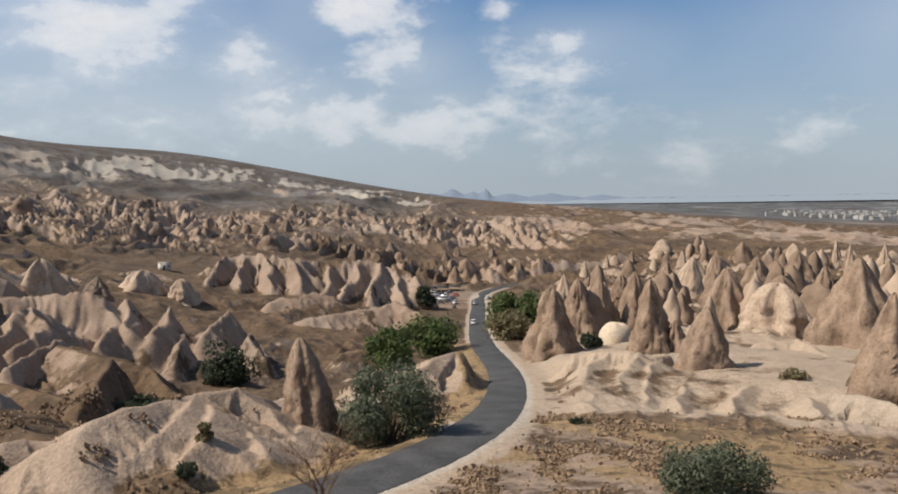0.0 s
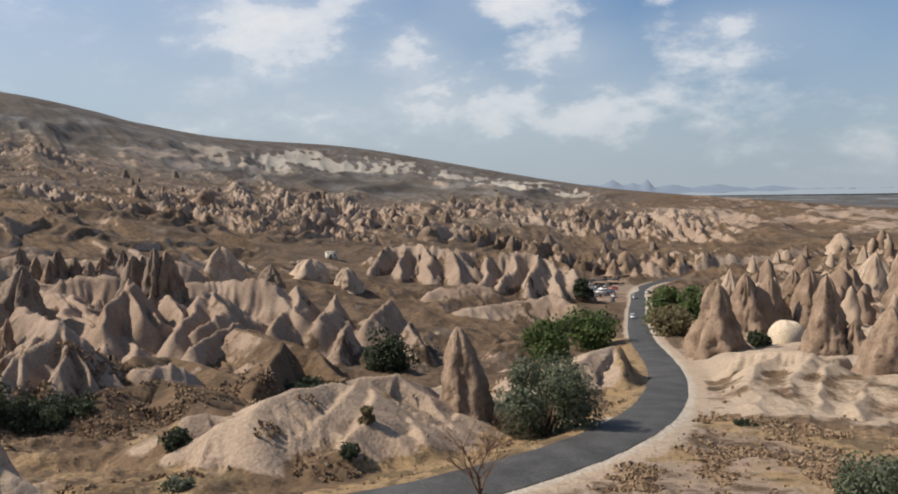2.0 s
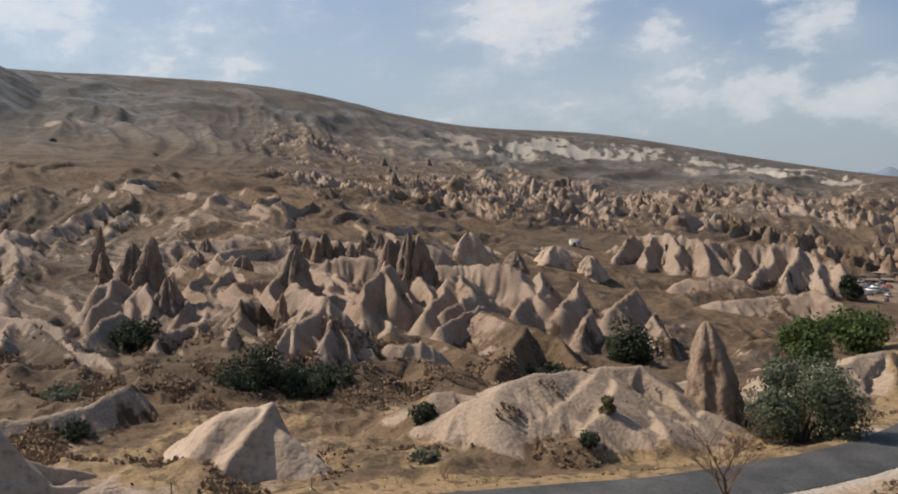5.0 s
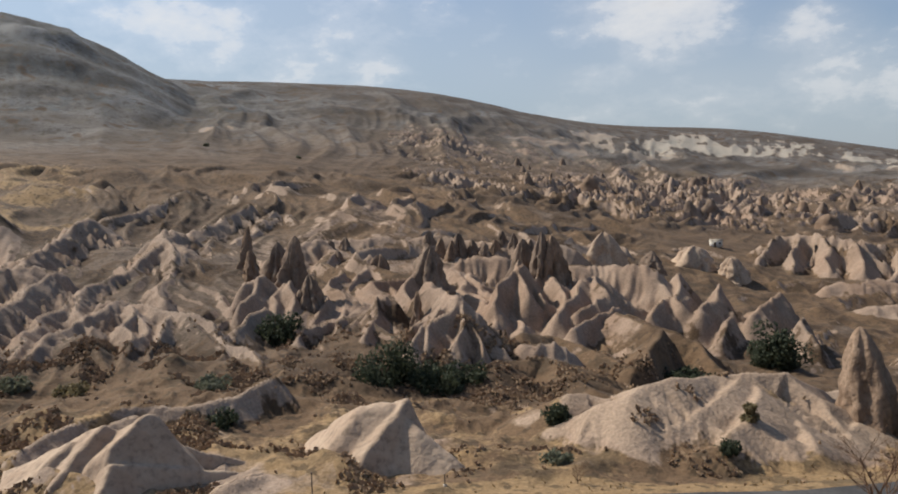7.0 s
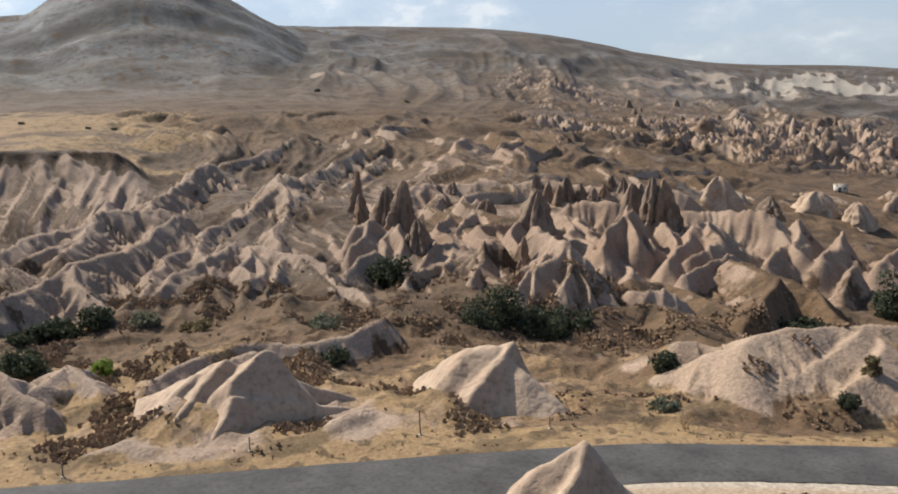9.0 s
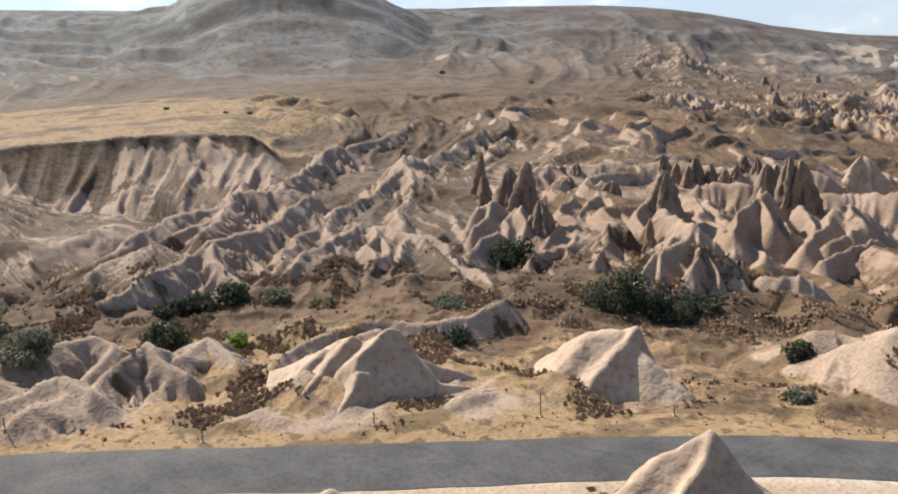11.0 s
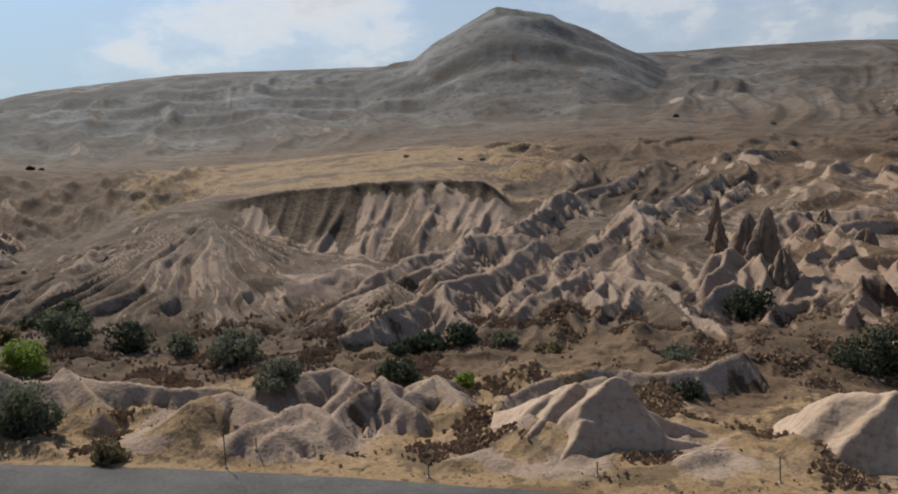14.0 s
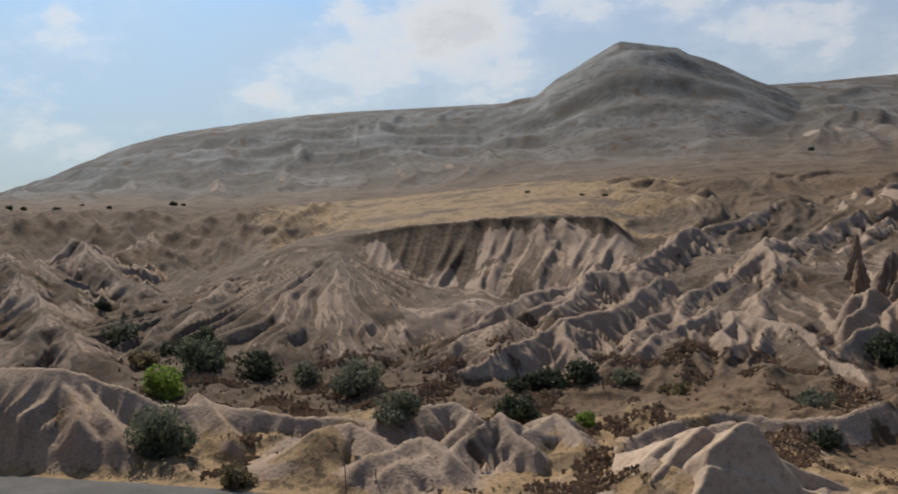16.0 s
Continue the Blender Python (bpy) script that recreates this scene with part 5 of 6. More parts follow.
# ---- single rocks by the road ----
def crag(name, crests, label, material=None, cell=0.16, sink=0.5, rounded=2):
    """A rock standing on the ground, with sharp crests, rilled flanks and broken faces."""
    lines = [(np.array([(*place(az, r), z) for az, r, z in pts]), slope, flute, steep, k + 301) for k, (pts, slope, flute, steep) in enumerate(crests)]
    every = np.concatenate([c[0] for c in lines])
    lo, hi = every.min(0)[:2] - 6.5, every.max(0)[:2] + 6.5
    gx, gy = np.meshgrid(np.arange(lo[0], hi[0], cell), np.arange(lo[1], hi[1], cell))
    base = height(gx, gy)[0]
    z = np.full(gx.shape, -99.0)
    for line, slope, flute, steep, seed in lines:
        z = np.maximum(z, tent(line, slope, flute, steep, seed, gx.ravel(), gy.ravel())[0].reshape(gx.shape))
    for k in range(rounded):
        wide = np.pad(z, 1, "edge")
        z = (wide[:-2, 1:-1] + wide[2:, 1:-1] + wide[1:-1, :-2] + wide[1:-1, 2:] + 2 * z) / 6
    z = z + 0.10 * layers(gx / 1.1, gy / 1.1, 3, 211) + 0.25 * grain(gx / 2.6, gy / 2.6, 213)
    keep = z > base - sink
    mid = every.mean(0)
    foot = ground(mid[0], mid[1])
    index = np.full(gx.shape, -1)
    quads = keep[:-1, :-1] & keep[1:, :-1] & keep[:-1, 1:] & keep[1:, 1:]
    used = np.zeros(gx.shape, bool)
    for a_, b_ in ((slice(0, -1), slice(0, -1)), (slice(1, None), slice(0, -1)), (slice(0, -1), slice(1, None)), (slice(1, None), slice(1, None))):
        used[a_, b_] |= quads
    index[used] = np.arange(used.sum())
    verts = np.stack([gx[used] - mid[0], gy[used] - mid[1], z[used] - foot], 1)
    i, j = np.nonzero(quads)
    faces = np.stack([index[i, j], index[i, j + 1], index[i + 1, j + 1], index[i + 1, j]], 1)
    ob = new(name, mesh_of(name, verts, faces, material or ROCK_PALE))
    ob.location = (mid[0], mid[1], foot)
    return tagged(ob, label, "rock")


def block(name, az, r, lumps, label, reach=7.0, cell=0.14, soft=0.35, material=None):
    """A rock of a few weathered faces. Each lump is a set of planes: a point (right, back, up), the way that the face looks (right, back) and its slope."""
    x0, y0 = place(az, r)
    c, s = math.cos(radians(az)), math.sin(radians(az))
    u, v = np.meshgrid(np.arange(-reach, reach, cell), np.arange(-reach, reach, cell))
    wu, wv = u + 0.25 * grain(u / 2.1, v / 2.1, 221), v + 0.25 * grain(u / 2.1, v / 2.1, 223)
    gx, gy = x0 + c * u - s * v, y0 + s * u + c * v
    base = height(gx, gy)[0]
    z = np.full(u.shape, -99.0)
    for faces in lumps:
        body = 0.0
        for (pu, pv, pz), (nu, nv), slope in faces:
            long = math.hypot(nu, nv) or 1.0
            plane = pz - slope * ((wu - pu) * nu + (wv - pv) * nv) / long
            body = body + np.exp(-np.clip(plane, -30, 30) / soft)
        z = np.maximum(z, -soft * np.log(body))
    z = z + 0.07 * layers(u / 0.9, v / 0.9, 3, 225) + 0.14 * grain(u / 1.9, v / 1.9, 227)
    keep = z > base - 0.5
    foot = ground(x0, y0)
    quads = keep[:-1, :-1] & keep[1:, :-1] & keep[:-1, 1:] & keep[1:, 1:]
    used = np.zeros(u.shape, bool)
    for a_, b_ in ((slice(0, -1), slice(0, -1)), (slice(1, None), slice(0, -1)), (slice(0, -1), slice(1, None)), (slice(1, None), slice(1, None))):
        used[a_, b_] |= quads
    index = np.full(u.shape, -1)
    index[used] = np.arange(used.sum())
    verts = np.stack([u[used], v[used], z[used] - foot], 1)
    i, j = np.nonzero(quads)
    faces = np.stack([index[i, j], index[i, j + 1], index[i + 1, j + 1], index[i + 1, j]], 1)
    ob = new(name, mesh_of(name, verts, faces, material or ROCK_PALE))
    ob.matrix_world = pose(x0, y0, foot, 0, 0, az)
    return tagged(ob, label, "rock")


block("boulder", 42.0, 62.0, [
    [((1.9, 0.6, 3.6), (0.55, -0.835), 2.3), ((2.6, 1.0, 3.3), (1, 0.1), 2.8), ((1.6, 0.6, 3.6), (-1, -0.30), 0.72), ((0, 2.4, 3.4), (0.1, 1), 1.3)],
    [((-2.2, 1.6, 3.0), (-1, -0.1), 1.0), ((-1.5, 0.9, 3.3), (-0.1, -1), 1.2), ((0.6, 2.5, 3.5), (1, 0.4), 1.2), ((-1, 2.8, 3.2), (0, 1), 1.1), ((-1, 1.5, 3.5), (-0.3, 0.2), 0.12)],
], "pale rounded tuff boulder with a broken shaded face", reach=7.0, soft=0.3)
block("boulder", 58.2, 60.0, [
    [((0.8, 0.5, 5.0), (0.40, -0.92), 1.9), ((1.5, 1.0, 4.5), (1, 0.2), 1.5), ((0.0, 0.3, 4.6), (-1, 0.05), 0.8), ((0.8, 0.6, 5.0), (0.3, 1), 1.3), ((-0.8, -1.5, 4.3), (-0.8, -0.6), 1.6)],
    [((-1.9, 1.8, 4.2), (0.35, -0.94), 1.7), ((-2.4, 1.6, 4.1), (-1, -0.2), 0.8), ((-2.0, 2.0, 4.1), (0.3, 1), 1.2)],
    [((-4.0, 2.0, 3.2), (0.35, -0.94), 1.7), ((-4.4, 1.8, 3.1), (-1, -0.2), 0.7), ((-4.0, 2.2, 3.1), (0.3, 1), 1.1)],
    [((-1.5, -2.4, 2.7), (0.45, -0.89), 1.9), ((-1.6, -2.4, 2.7), (-1, -0.3), 1.2), ((-1.5, -2.2, 2.7), (0.4, 1), 0.5)],
], "curved tuff fin with a steep shaded hollow face", reach=9.0, soft=0.2)
crag("boulder", [
    ([(40.23, 39.5, 2.08), (38.11, 40.5, 3.30), (35.39, 41.5, 4.29)], 0.95, 0.12, 0),
    ([(35.39, 41.5, 4.29), (34.20, 41.0, 3.36), (32.65, 40.5, 1.91)], 1.1, 0.1, 0),
    ([(35.39, 41.5, 4.29), (36.41, 39.5, 2.96), (36.96, 38.0, 2.18)], 1.1, 0.1, 2.0),
], "pointed pale tuff rock beside the road")
crag("boulder", [
    ([(53.21, 56.5, 0.61), (53.31, 56.0, 0.37), (53.13, 55.0, -0.23)], 1.0, 0.1, 4.0),
    ([(53.21, 56.5, 0.61), (51.65, 58.0, 0.50), (50.24, 59.0, 0.08)], 0.8, 0.1, 0),
], "small upright slab of tuff in the grass")
crag("boulder", [
    ([(63.68, 43.0, 0.47), (62.01, 43.5, 0.48), (59.97, 43.0, 0.20)], 0.6, 0.1, 0),
], "low pale tuff hump in the roadside gravel")


# ---- bushes and trees ----
LEAVES = {"olive": (LEAF_OLIVE, "broad dense grey-green oleaster bush"), "green": (LEAF_GREEN, "dense fresh green roadside tree"), "dark": (LEAF_DARK, "dark green bush in a dry hollow"), "rust": (LEAF_RUST, "rusty brown half-dry bush"), "lime": (LEAF_LIME, "small bright lime green shrub"), "sage": (LEAF_SAGE, "low pale sage-coloured shrub")}


def leaf_cloud(tall, wide, count, size, rnd):
    """Many small bent leaf sprays in uneven clumps."""
    clumps = []
    for k in range(max(9, int(12 + wide * 2.5))):
        th, rr, h = rnd.uniform(0, 6.283), math.sqrt(rnd.random()) * 0.78, rnd.uniform(-0.04, 0.8 if tall > 3 else 0.6)
        lim = math.sqrt(max(0.05, 1 - ((h - 0.38) / 0.62) ** 2))
        clumps.append((math.cos(th) * rr * wide * lim, math.sin(th) * rr * wide * lim, h * tall, rnd.uniform(0.30, 0.50) * min(wide, tall * 0.8)))
    verts, faces = [], []
    for k in range(count):
        cx, cy, cz, cr = rnd.choice(clumps)
        d = Vector((rnd.gauss(0, 1), rnd.gauss(0, 1), rnd.gauss(0, 0.85))).normalized()
        p = Vector((cx, cy, cz)) + d * cr * (0.55 + 0.5 * rnd.random() ** 0.6)
        if p.z < 0.05:
            p.z = rnd.uniform(0.05, 0.4)
        side = d.cross(Vector((rnd.gauss(0, 1), rnd.gauss(0, 1), rnd.gauss(0, 1)))).normalized()
        up = (d * 0.5 + side.cross(d) + Vector((0, 0, 0.4))).normalized()
        w, h = size * rnd.uniform(0.35, 0.7), size * rnd.uniform(0.7, 1.4)
        n0 = len(verts)
        verts += [tuple(p - side * w), tuple(p + d * 0.25 * w), tuple(p + side * w), tuple(p + up * h)]
        faces += [(n0, n0 + 1, n0 + 3), (n0 + 1, n0 + 2, n0 + 3)]
    return verts, faces


def limb(points, radii, around=6):
    verts, faces = [], []
    for i, (p, rad) in enumerate(zip(points, radii)):
        q = points[min(i + 1, len(points) - 1)] - points[max(i - 1, 0)]
        one = q.orthogonal().normalized()
        two = q.normalized().cross(one)
        for k in range(around):
            th = 2 * math.pi * k / around
            verts.append(tuple(p + (one * math.cos(th) + two * math.sin(th)) * rad))
    for i in range(len(points) - 1):
        for k in range(around):
            a_, b_ = i * around + k, i * around + (k + 1) % around
            faces.append((a_, b_, b_ + around, a_ + around))
    return verts, faces


def joined(pieces):
    verts, faces = [], []
    for v, f in pieces:
        n0 = len(verts)
        verts += v
        faces += [tuple(i + n0 for i in face) for face in f]
    return verts, faces


BUSH_SEED = [0]


def bush(az, r, tall, wide, kind):
    BUSH_SEED[0] += 1
    rnd = random.Random(BUSH_SEED[0])
    material, label = LEAVES[kind]
    x, y = place(az, r)
    top = tagged(new("bush"), label, "bush")
    top.matrix_world = pose(x, y, ground(x, y) - 0.15, 0, 0, rnd.uniform(0, 360))
    stems = []
    for k in range(5):
        d = Vector((rnd.uniform(-0.5, 0.5) * wide, rnd.uniform(-0.5, 0.5) * wide, tall * rnd.uniform(0.5, 0.75)))
        stems.append(limb([Vector((0, 0, -0.2)), d * 0.45 + Vector((0, 0, 0.1 * tall)), d], [0.035 * tall, 0.022 * tall, 0.008 * tall], 5))
    v, f = joined(stems)
    part("trunk", mesh_of("trunk", v, f, BARK), top)
    size = min(max(0.15, r * 0.0040), 0.22 * tall)
    count = int(min(9000, max(700, 25.0 * wide * tall / size**2)))
    v, f = leaf_cloud(tall, wide, count, size, rnd)
    part("crown", mesh_of("crown", v, f, material, soft=False), top)
    return top


bush(4.41, 78, 7.6, 5.1, "olive")
bush(4.10, 158, 9.3, 4.9, "green")
bush(1.49, 189, 8.9, 6.5, "green")
bush(-3.73, 256, 11.0, 6.0, "green")
bush(-5.51, 251, 10.8, 5.2, "green")
bush(-4.11, 210, 7.0, 6.1, "rust")
bush(-17.53, 54, 3.5, 3.7, "olive")
bush(1.62, 313, 6.9, 4.3, "dark")
bush(-9.69, 171, 3.3, 2.4, "dark")
bush(-22.64, 122, 1.7, 2.4, "rust")
bush(-8.98, 84, 0.7, 1.3, "dark")
bush(15.04, 144, 7.5, 4.6, "dark")
bush(41.78, 94, 5.6, 3.9, "dark")
bush(48.63, 122, 4.6, 3.9, "dark")
bush(53.01, 91, 2.0, 2.6, "sage")
bush(29.47, 71, 1.9, 1.4, "dark")
bush(29.72, 61, 1.2, 1.2, "sage")
bush(52.60, 75, 1.8, 1.6, "dark")
bush(18.28, 64, 1.1, 1.0, "dark")
bush(16.90, 68, 1.9, 0.7, "rust")
bush(68.08, 100, 2.9, 2.1, "dark")
bush(68.04, 81, 2.0, 1.1, "lime")
bush(72.24, 83, 2.7, 2.4, "dark")
bush(81.28, 74, 2.7, 2.4, "sage")
bush(83.51, 97, 3.2, 4.2, "sage")
bush(65.12, 99, 1.8, 1.8, "sage")
bush(37.71, 93, 2.8, 3.4, "dark")
bush(39.6, 96, 3.4, 3.2, "dark")
bush(36.0, 96, 2.4, 3.0, "dark")
# two bushes added as a stand-in for the dark shade under the bluff
bush(21.6, 116, 2.2, 3.6, "dark")
bush(19.6, 112, 1.8, 2.8, "dark")
bush(96.16, 101, 4.1, 2.5, "lime")
bush(96.74, 76, 5.2, 3.2, "olive")
bush(93.92, 113, 4.3, 3.1, "olive")
bush(90.44, 109, 3.6, 3.8, "dark")
bush(86.83, 107, 2.8, 2.2, "sage")
bush(97.39, 120, 3.0, 2.3, "rust")
bush(98.60, 141, 3.5, 3.5, "sage")
bush(91.82, 66, 2.1, 1.6, "rust")
bush(99.60, 190, 2.9, 2.1, "dark")
bush(95.22, 129, 2.8, 2.7, "dark")
bush(93.50, 124, 4.3, 2.6, "dark")


# ---- scrub and dry grass: low tufts over the near slopes ----
def tufts(name, chance, count, low, high, material, seed, label, blades):
    """Many small tufts as one mesh; chance gives how likely each place of the ground is."""
    rng = np.random.RandomState(seed)
    r = np.hypot(GX, GY)
    area = r * r * (1 + 0 * GX)
    w = (np.clip(chance, 0, 1) * np.minimum(area, 150.0**2)).ravel()
    pick = rng.choice(w.size, count, replace=False, p=w / w.sum())
    base = np.stack([GX.ravel()[pick], GY.ravel()[pick], GZ.ravel()[pick]], 1)
    dist = np.hypot(base[:, 0], base[:, 1])
    base[:, :2] += rng.uniform(-0.4, 0.4, (count, 2))
    size = rng.uniform(low, high, count) * (0.8 + dist / 220)
    th = rng.uniform(0, 2 * np.pi, (count, blades)) + np.arange(blades) * 2 * np.pi / blades
    out = rng.uniform(0.45, 1.0, (count, blades)) * size[:, None]
    up = rng.uniform(0.35, 1.0, (count, blades)) * size[:, None]
    half = 0.42 * size[:, None]
    c, s = np.cos(th), np.sin(th)
    a_ = np.stack([base[:, None, 0] - s * half, base[:, None, 1] + c * half, np.broadcast_to(base[:, None, 2], th.shape) - 0.08], -1)
    b_ = np.stack([base[:, None, 0] + s * half, base[:, None, 1] - c * half, np.broadcast_to(base[:, None, 2], th.shape) - 0.08], -1)
    d_ = np.stack([base[:, None, 0] + c * out, base[:, None, 1] + s * out, base[:, None, 2] + up * 0.75], -1)
    e_ = np.stack([base[:, None, 0] - c * 0.2 * out, base[:, None, 1] - s * 0.2 * out, base[:, None, 2] + up], -1)
    verts = np.stack([a_, b_, d_, e_], 2).reshape(-1, 3)
    k = np.arange(count * blades) * 4
    faces = np.concatenate([np.stack([k, k + 1, k + 2], 1), np.stack([k, k + 2, k + 3], 1), np.stack([k + 1, k + 3, k + 2], 1)])
    me = mesh_of(name, verts, faces, material, soft=False)
    return tagged(new(name, me), label, "scrub", kind="stuff")


REACH = np.hypot(GX, GY)
NEARBY = (1 - smooth(REACH, 88, 125)) * (REACH > 42) * (OFF_ROAD > 3.6)
CLUMPS = layers(GX / 7.0, GY / 7.0, 3, 131)
PATCHES = smooth(layers(GX / 6.5, GY / 6.5, 3, 131), 0.20, 0.36)


tufts("dry_scrub", NEARBY * (PATCHES * smooth(COVER[..., 2], 0.1, 0.45) + 0.02 * smooth(COVER[..., 2], 0.3, 0.7) + 0.001) * (COVER[..., 0] < 0.9), 26000, 0.16, 0.36, TUFT_BROWN, 3, "low brown thorny scrub in dense patches", 5)
tufts("dry_grass", NEARBY * smooth(COVER[..., 1] + 0.5 * CLUMPS, 0.5, 0.9) * (COVER[..., 0] < 0.75) * (REACH < 110), 2500, 0.06, 0.13, TUFT_STRAW, 4, "tufts of dry straw-coloured grass", 4)

# bushes along the edge of the far plateau
for k, (az, r, tall) in enumerate(((104.6, 402, 3.4), (103.8, 410, 2.8), (102.0, 398, 4.2), (100.5, 420, 2.6), (98.9, 405, 2.4), (95.0, 412, 3.6), (94.4, 415, 2.4), (66.0, 310, 2.0), (67.5, 300, 1.6), (71.2, 330, 2.0), (53.0, 520, 4.0), (47.0, 470, 3.0))):
    bush(az, r, tall * 0.65, tall * 0.5, "sage" if k > 6 else "dark")


bush(70.6, 99, 2.4, 3.6, "dark")
bush(72.6, 97, 1.6, 2.2, "dark")
bush(62.0, 96, 1.6, 2.0, "rust")


# ---- bare trees ----
TWIG = mixed("reddish_twigs", (0.15, 0.088, 0.055), (0.25, 0.155, 0.10), 2.0, 0.9)


def bare_tree(az, r, tall, seed, label):
    """A leafless tree: a trunk with limbs that fork into twigs."""
    rnd = random.Random(seed)
    x, y = place(az, r)
    top = tagged(new("bare_tree"), label, "tree")
    top.matrix_world = pose(x, y, ground(x, y) - 0.1)
    stem = [Vector((0, 0, -0.2)), Vector((0.03, 0, 0.12)) * tall, Vector((0.0, 0.02, 0.30)) * tall]
    part("trunk", mesh_of("trunk", *limb(stem, [0.022 * tall, 0.018 * tall, 0.014 * tall], 7), BARK), top)
    twigs = []

    def grow(at, way, long, thick, depth):
        end = at + way * long
        mid = at + way * long * 0.5 + Vector((rnd.gauss(0, 0.04), rnd.gauss(0, 0.04), 0.02)) * long
        twigs.append(limb([at, mid, end], [thick, thick * 0.75, thick * 0.5], 4))
        if depth:
            for k in range(4):
                turn = (way + Vector((rnd.gauss(0, 0.45), rnd.gauss(0, 0.45), rnd.gauss(0.05, 0.3)))).normalized()
                grow(at + way * long * rnd.uniform(0.55, 1.0), turn, long * rnd.uniform(0.5, 0.75), thick * 0.5, depth - 1)

    for k in range(8):
        th = k * 0.79 + rnd.uniform(-0.3, 0.3)
        grow(stem[rnd.choice((1, 2))], Vector((math.cos(th) * 0.55, math.sin(th) * 0.55, rnd.uniform(0.7, 1.2))).normalized(), tall * rnd.uniform(0.26, 0.36), 0.009 * tall, 3)
    part("crown", mesh_of("crown", *joined(twigs), TWIG), top, "dense reddish-brown bare twigs")
    return top


bare_tree(9.25, 52.0, 7.2, 5, "leafless grey-brown tree beside the road")
bare_tree(28.3, 56.5, 1.9, 6, "small leafless thorn bush by the road")
bush(9.3, 51.0, 1.5, 1.6, "olive")
bush(8.7, 51.5, 1.1, 1.0, "olive")


# ---- posts along the road ----
def box(cx, cy, cz, sx, sy, sz, bevel=0.0):
    bm = bmesh.new()
    bmesh.ops.create_cube(bm, size=1.0, matrix=Matrix.Translation((cx, cy, cz)) @ Matrix.Diagonal((sx, sy, sz, 1)))
    if bevel:
        bmesh.ops.bevel(bm, geom=bm.edges[:], offset=bevel, segments=2, affect="EDGES")
    v = [tuple(p.co) for p in bm.verts]
    f = [tuple(p.index for p in face.verts) for face in bm.faces]
    bm.free()
    return v, f


def marker_post(az, r, tall, lean):
    x, y = place(az, r)
    top = tagged(new("marker_post"), "thin rusty steel post leaning at the roadside", "post", "roadside posts")
    top.matrix_world = pose(x, y, ground(x, y), lean, 0, az)
    part("shaft", mesh_of("shaft", *limb([Vector((0, 0, -0.4)), Vector((0, 0, tall * 0.5)), Vector((0, 0, tall))], [0.045, 0.042, 0.04], 8), STEEL), top)
    part("cap", mesh_of("cap", *box(0, 0, tall + 0.03, 0.12, 0.12, 0.06, 0.015), STEEL), top)
    part("foot", mesh_of("foot", *box(0, 0, 0.0, 0.26, 0.26, 0.2, 0.03), GRAVEL), top)


for az, r, tall, lean in ((84.7, 60.0, 3.0, 3), (82.6, 60.5, 0.8, -2), (46.9, 54.0, 1.7, 2), (58.9, 53.2, 0.9, 0), (37.6, 55.0, 0.8, 4), (70.8, 54.0, 0.8, -3)):
    marker_post(az, r, tall, lean)


# ---- the car park: cars, stalls and a hut ----
def paint(name, col, rough=0.35, metal=0.0):
    m, t, b = surface(name, rough)
    dust = ramp(t, spot(t, 3.0, 3), [(0.35, 0.0), (0.75, 0.35)])
    t.links.new(mix(t, dust, col, (0.42, 0.36, 0.29)), b.inputs["Base Color"])
    b.inputs["Specular IOR Level"].default_value, b.inputs["Metallic"].default_value = 0.5, metal
    return m


PAINTS = {"white": paint("white_car_paint", (0.75, 0.75, 0.74)), "silver": paint("silver_car_paint", (0.45, 0.46, 0.48), 0.3, 0.4), "dark": paint("dark_car_paint", (0.03, 0.033, 0.04)), "blue": paint("blue_car_paint", (0.05, 0.09, 0.2)), "red": paint("red_car_paint", (0.3, 0.03, 0.025))}
GLASS = paint("tinted_car_glass", (0.02, 0.025, 0.03), 0.08)
RUBBER = paint("tyre_rubber", (0.02, 0.02, 0.02), 0.8)
RIM = paint("alloy_rim", (0.5, 0.5, 0.5), 0.35, 0.6)
LAMP_RED = paint("red_tail_lamp", (0.35, 0.02, 0.02), 0.2)
LAMP_CLEAR = paint("clear_headlamp", (0.7, 0.72, 0.75), 0.15)
CLOTH = mixed("dark_awning_cloth", (0.035, 0.035, 0.04), (0.07, 0.065, 0.065), 1.5, 0.9)
LIMEWASH = mixed("limewashed_wall", (0.55, 0.51, 0.44), (0.66, 0.62, 0.55), 1.2, 0.9, relief=0.02)


def slab(outline, half, bevel=0.08):
    """A side outline (y, z) drawn out to a width, with rounded edges."""
    bm = bmesh.new()
    face = bm.faces.new([bm.verts.new((-half, p[0], p[1])) for p in outline])
    out = bmesh.ops.extrude_face_region(bm, geom=[face])
    bmesh.ops.translate(bm, vec=(2 * half, 0, 0), verts=[g for g in out["geom"] if isinstance(g, bmesh.types.BMVert)])
    bmesh.ops.recalc_face_normals(bm, faces=bm.faces[:])
    bmesh.ops.bevel(bm, geom=bm.edges[:], offset=bevel, segments=2, affect="EDGES")
    v = [tuple(p.co) for p in bm.verts]
    bm.verts.index_update()
    f = [tuple(p.index for p in fc.verts) for fc in bm.faces]
    bm.free()
    return v, f


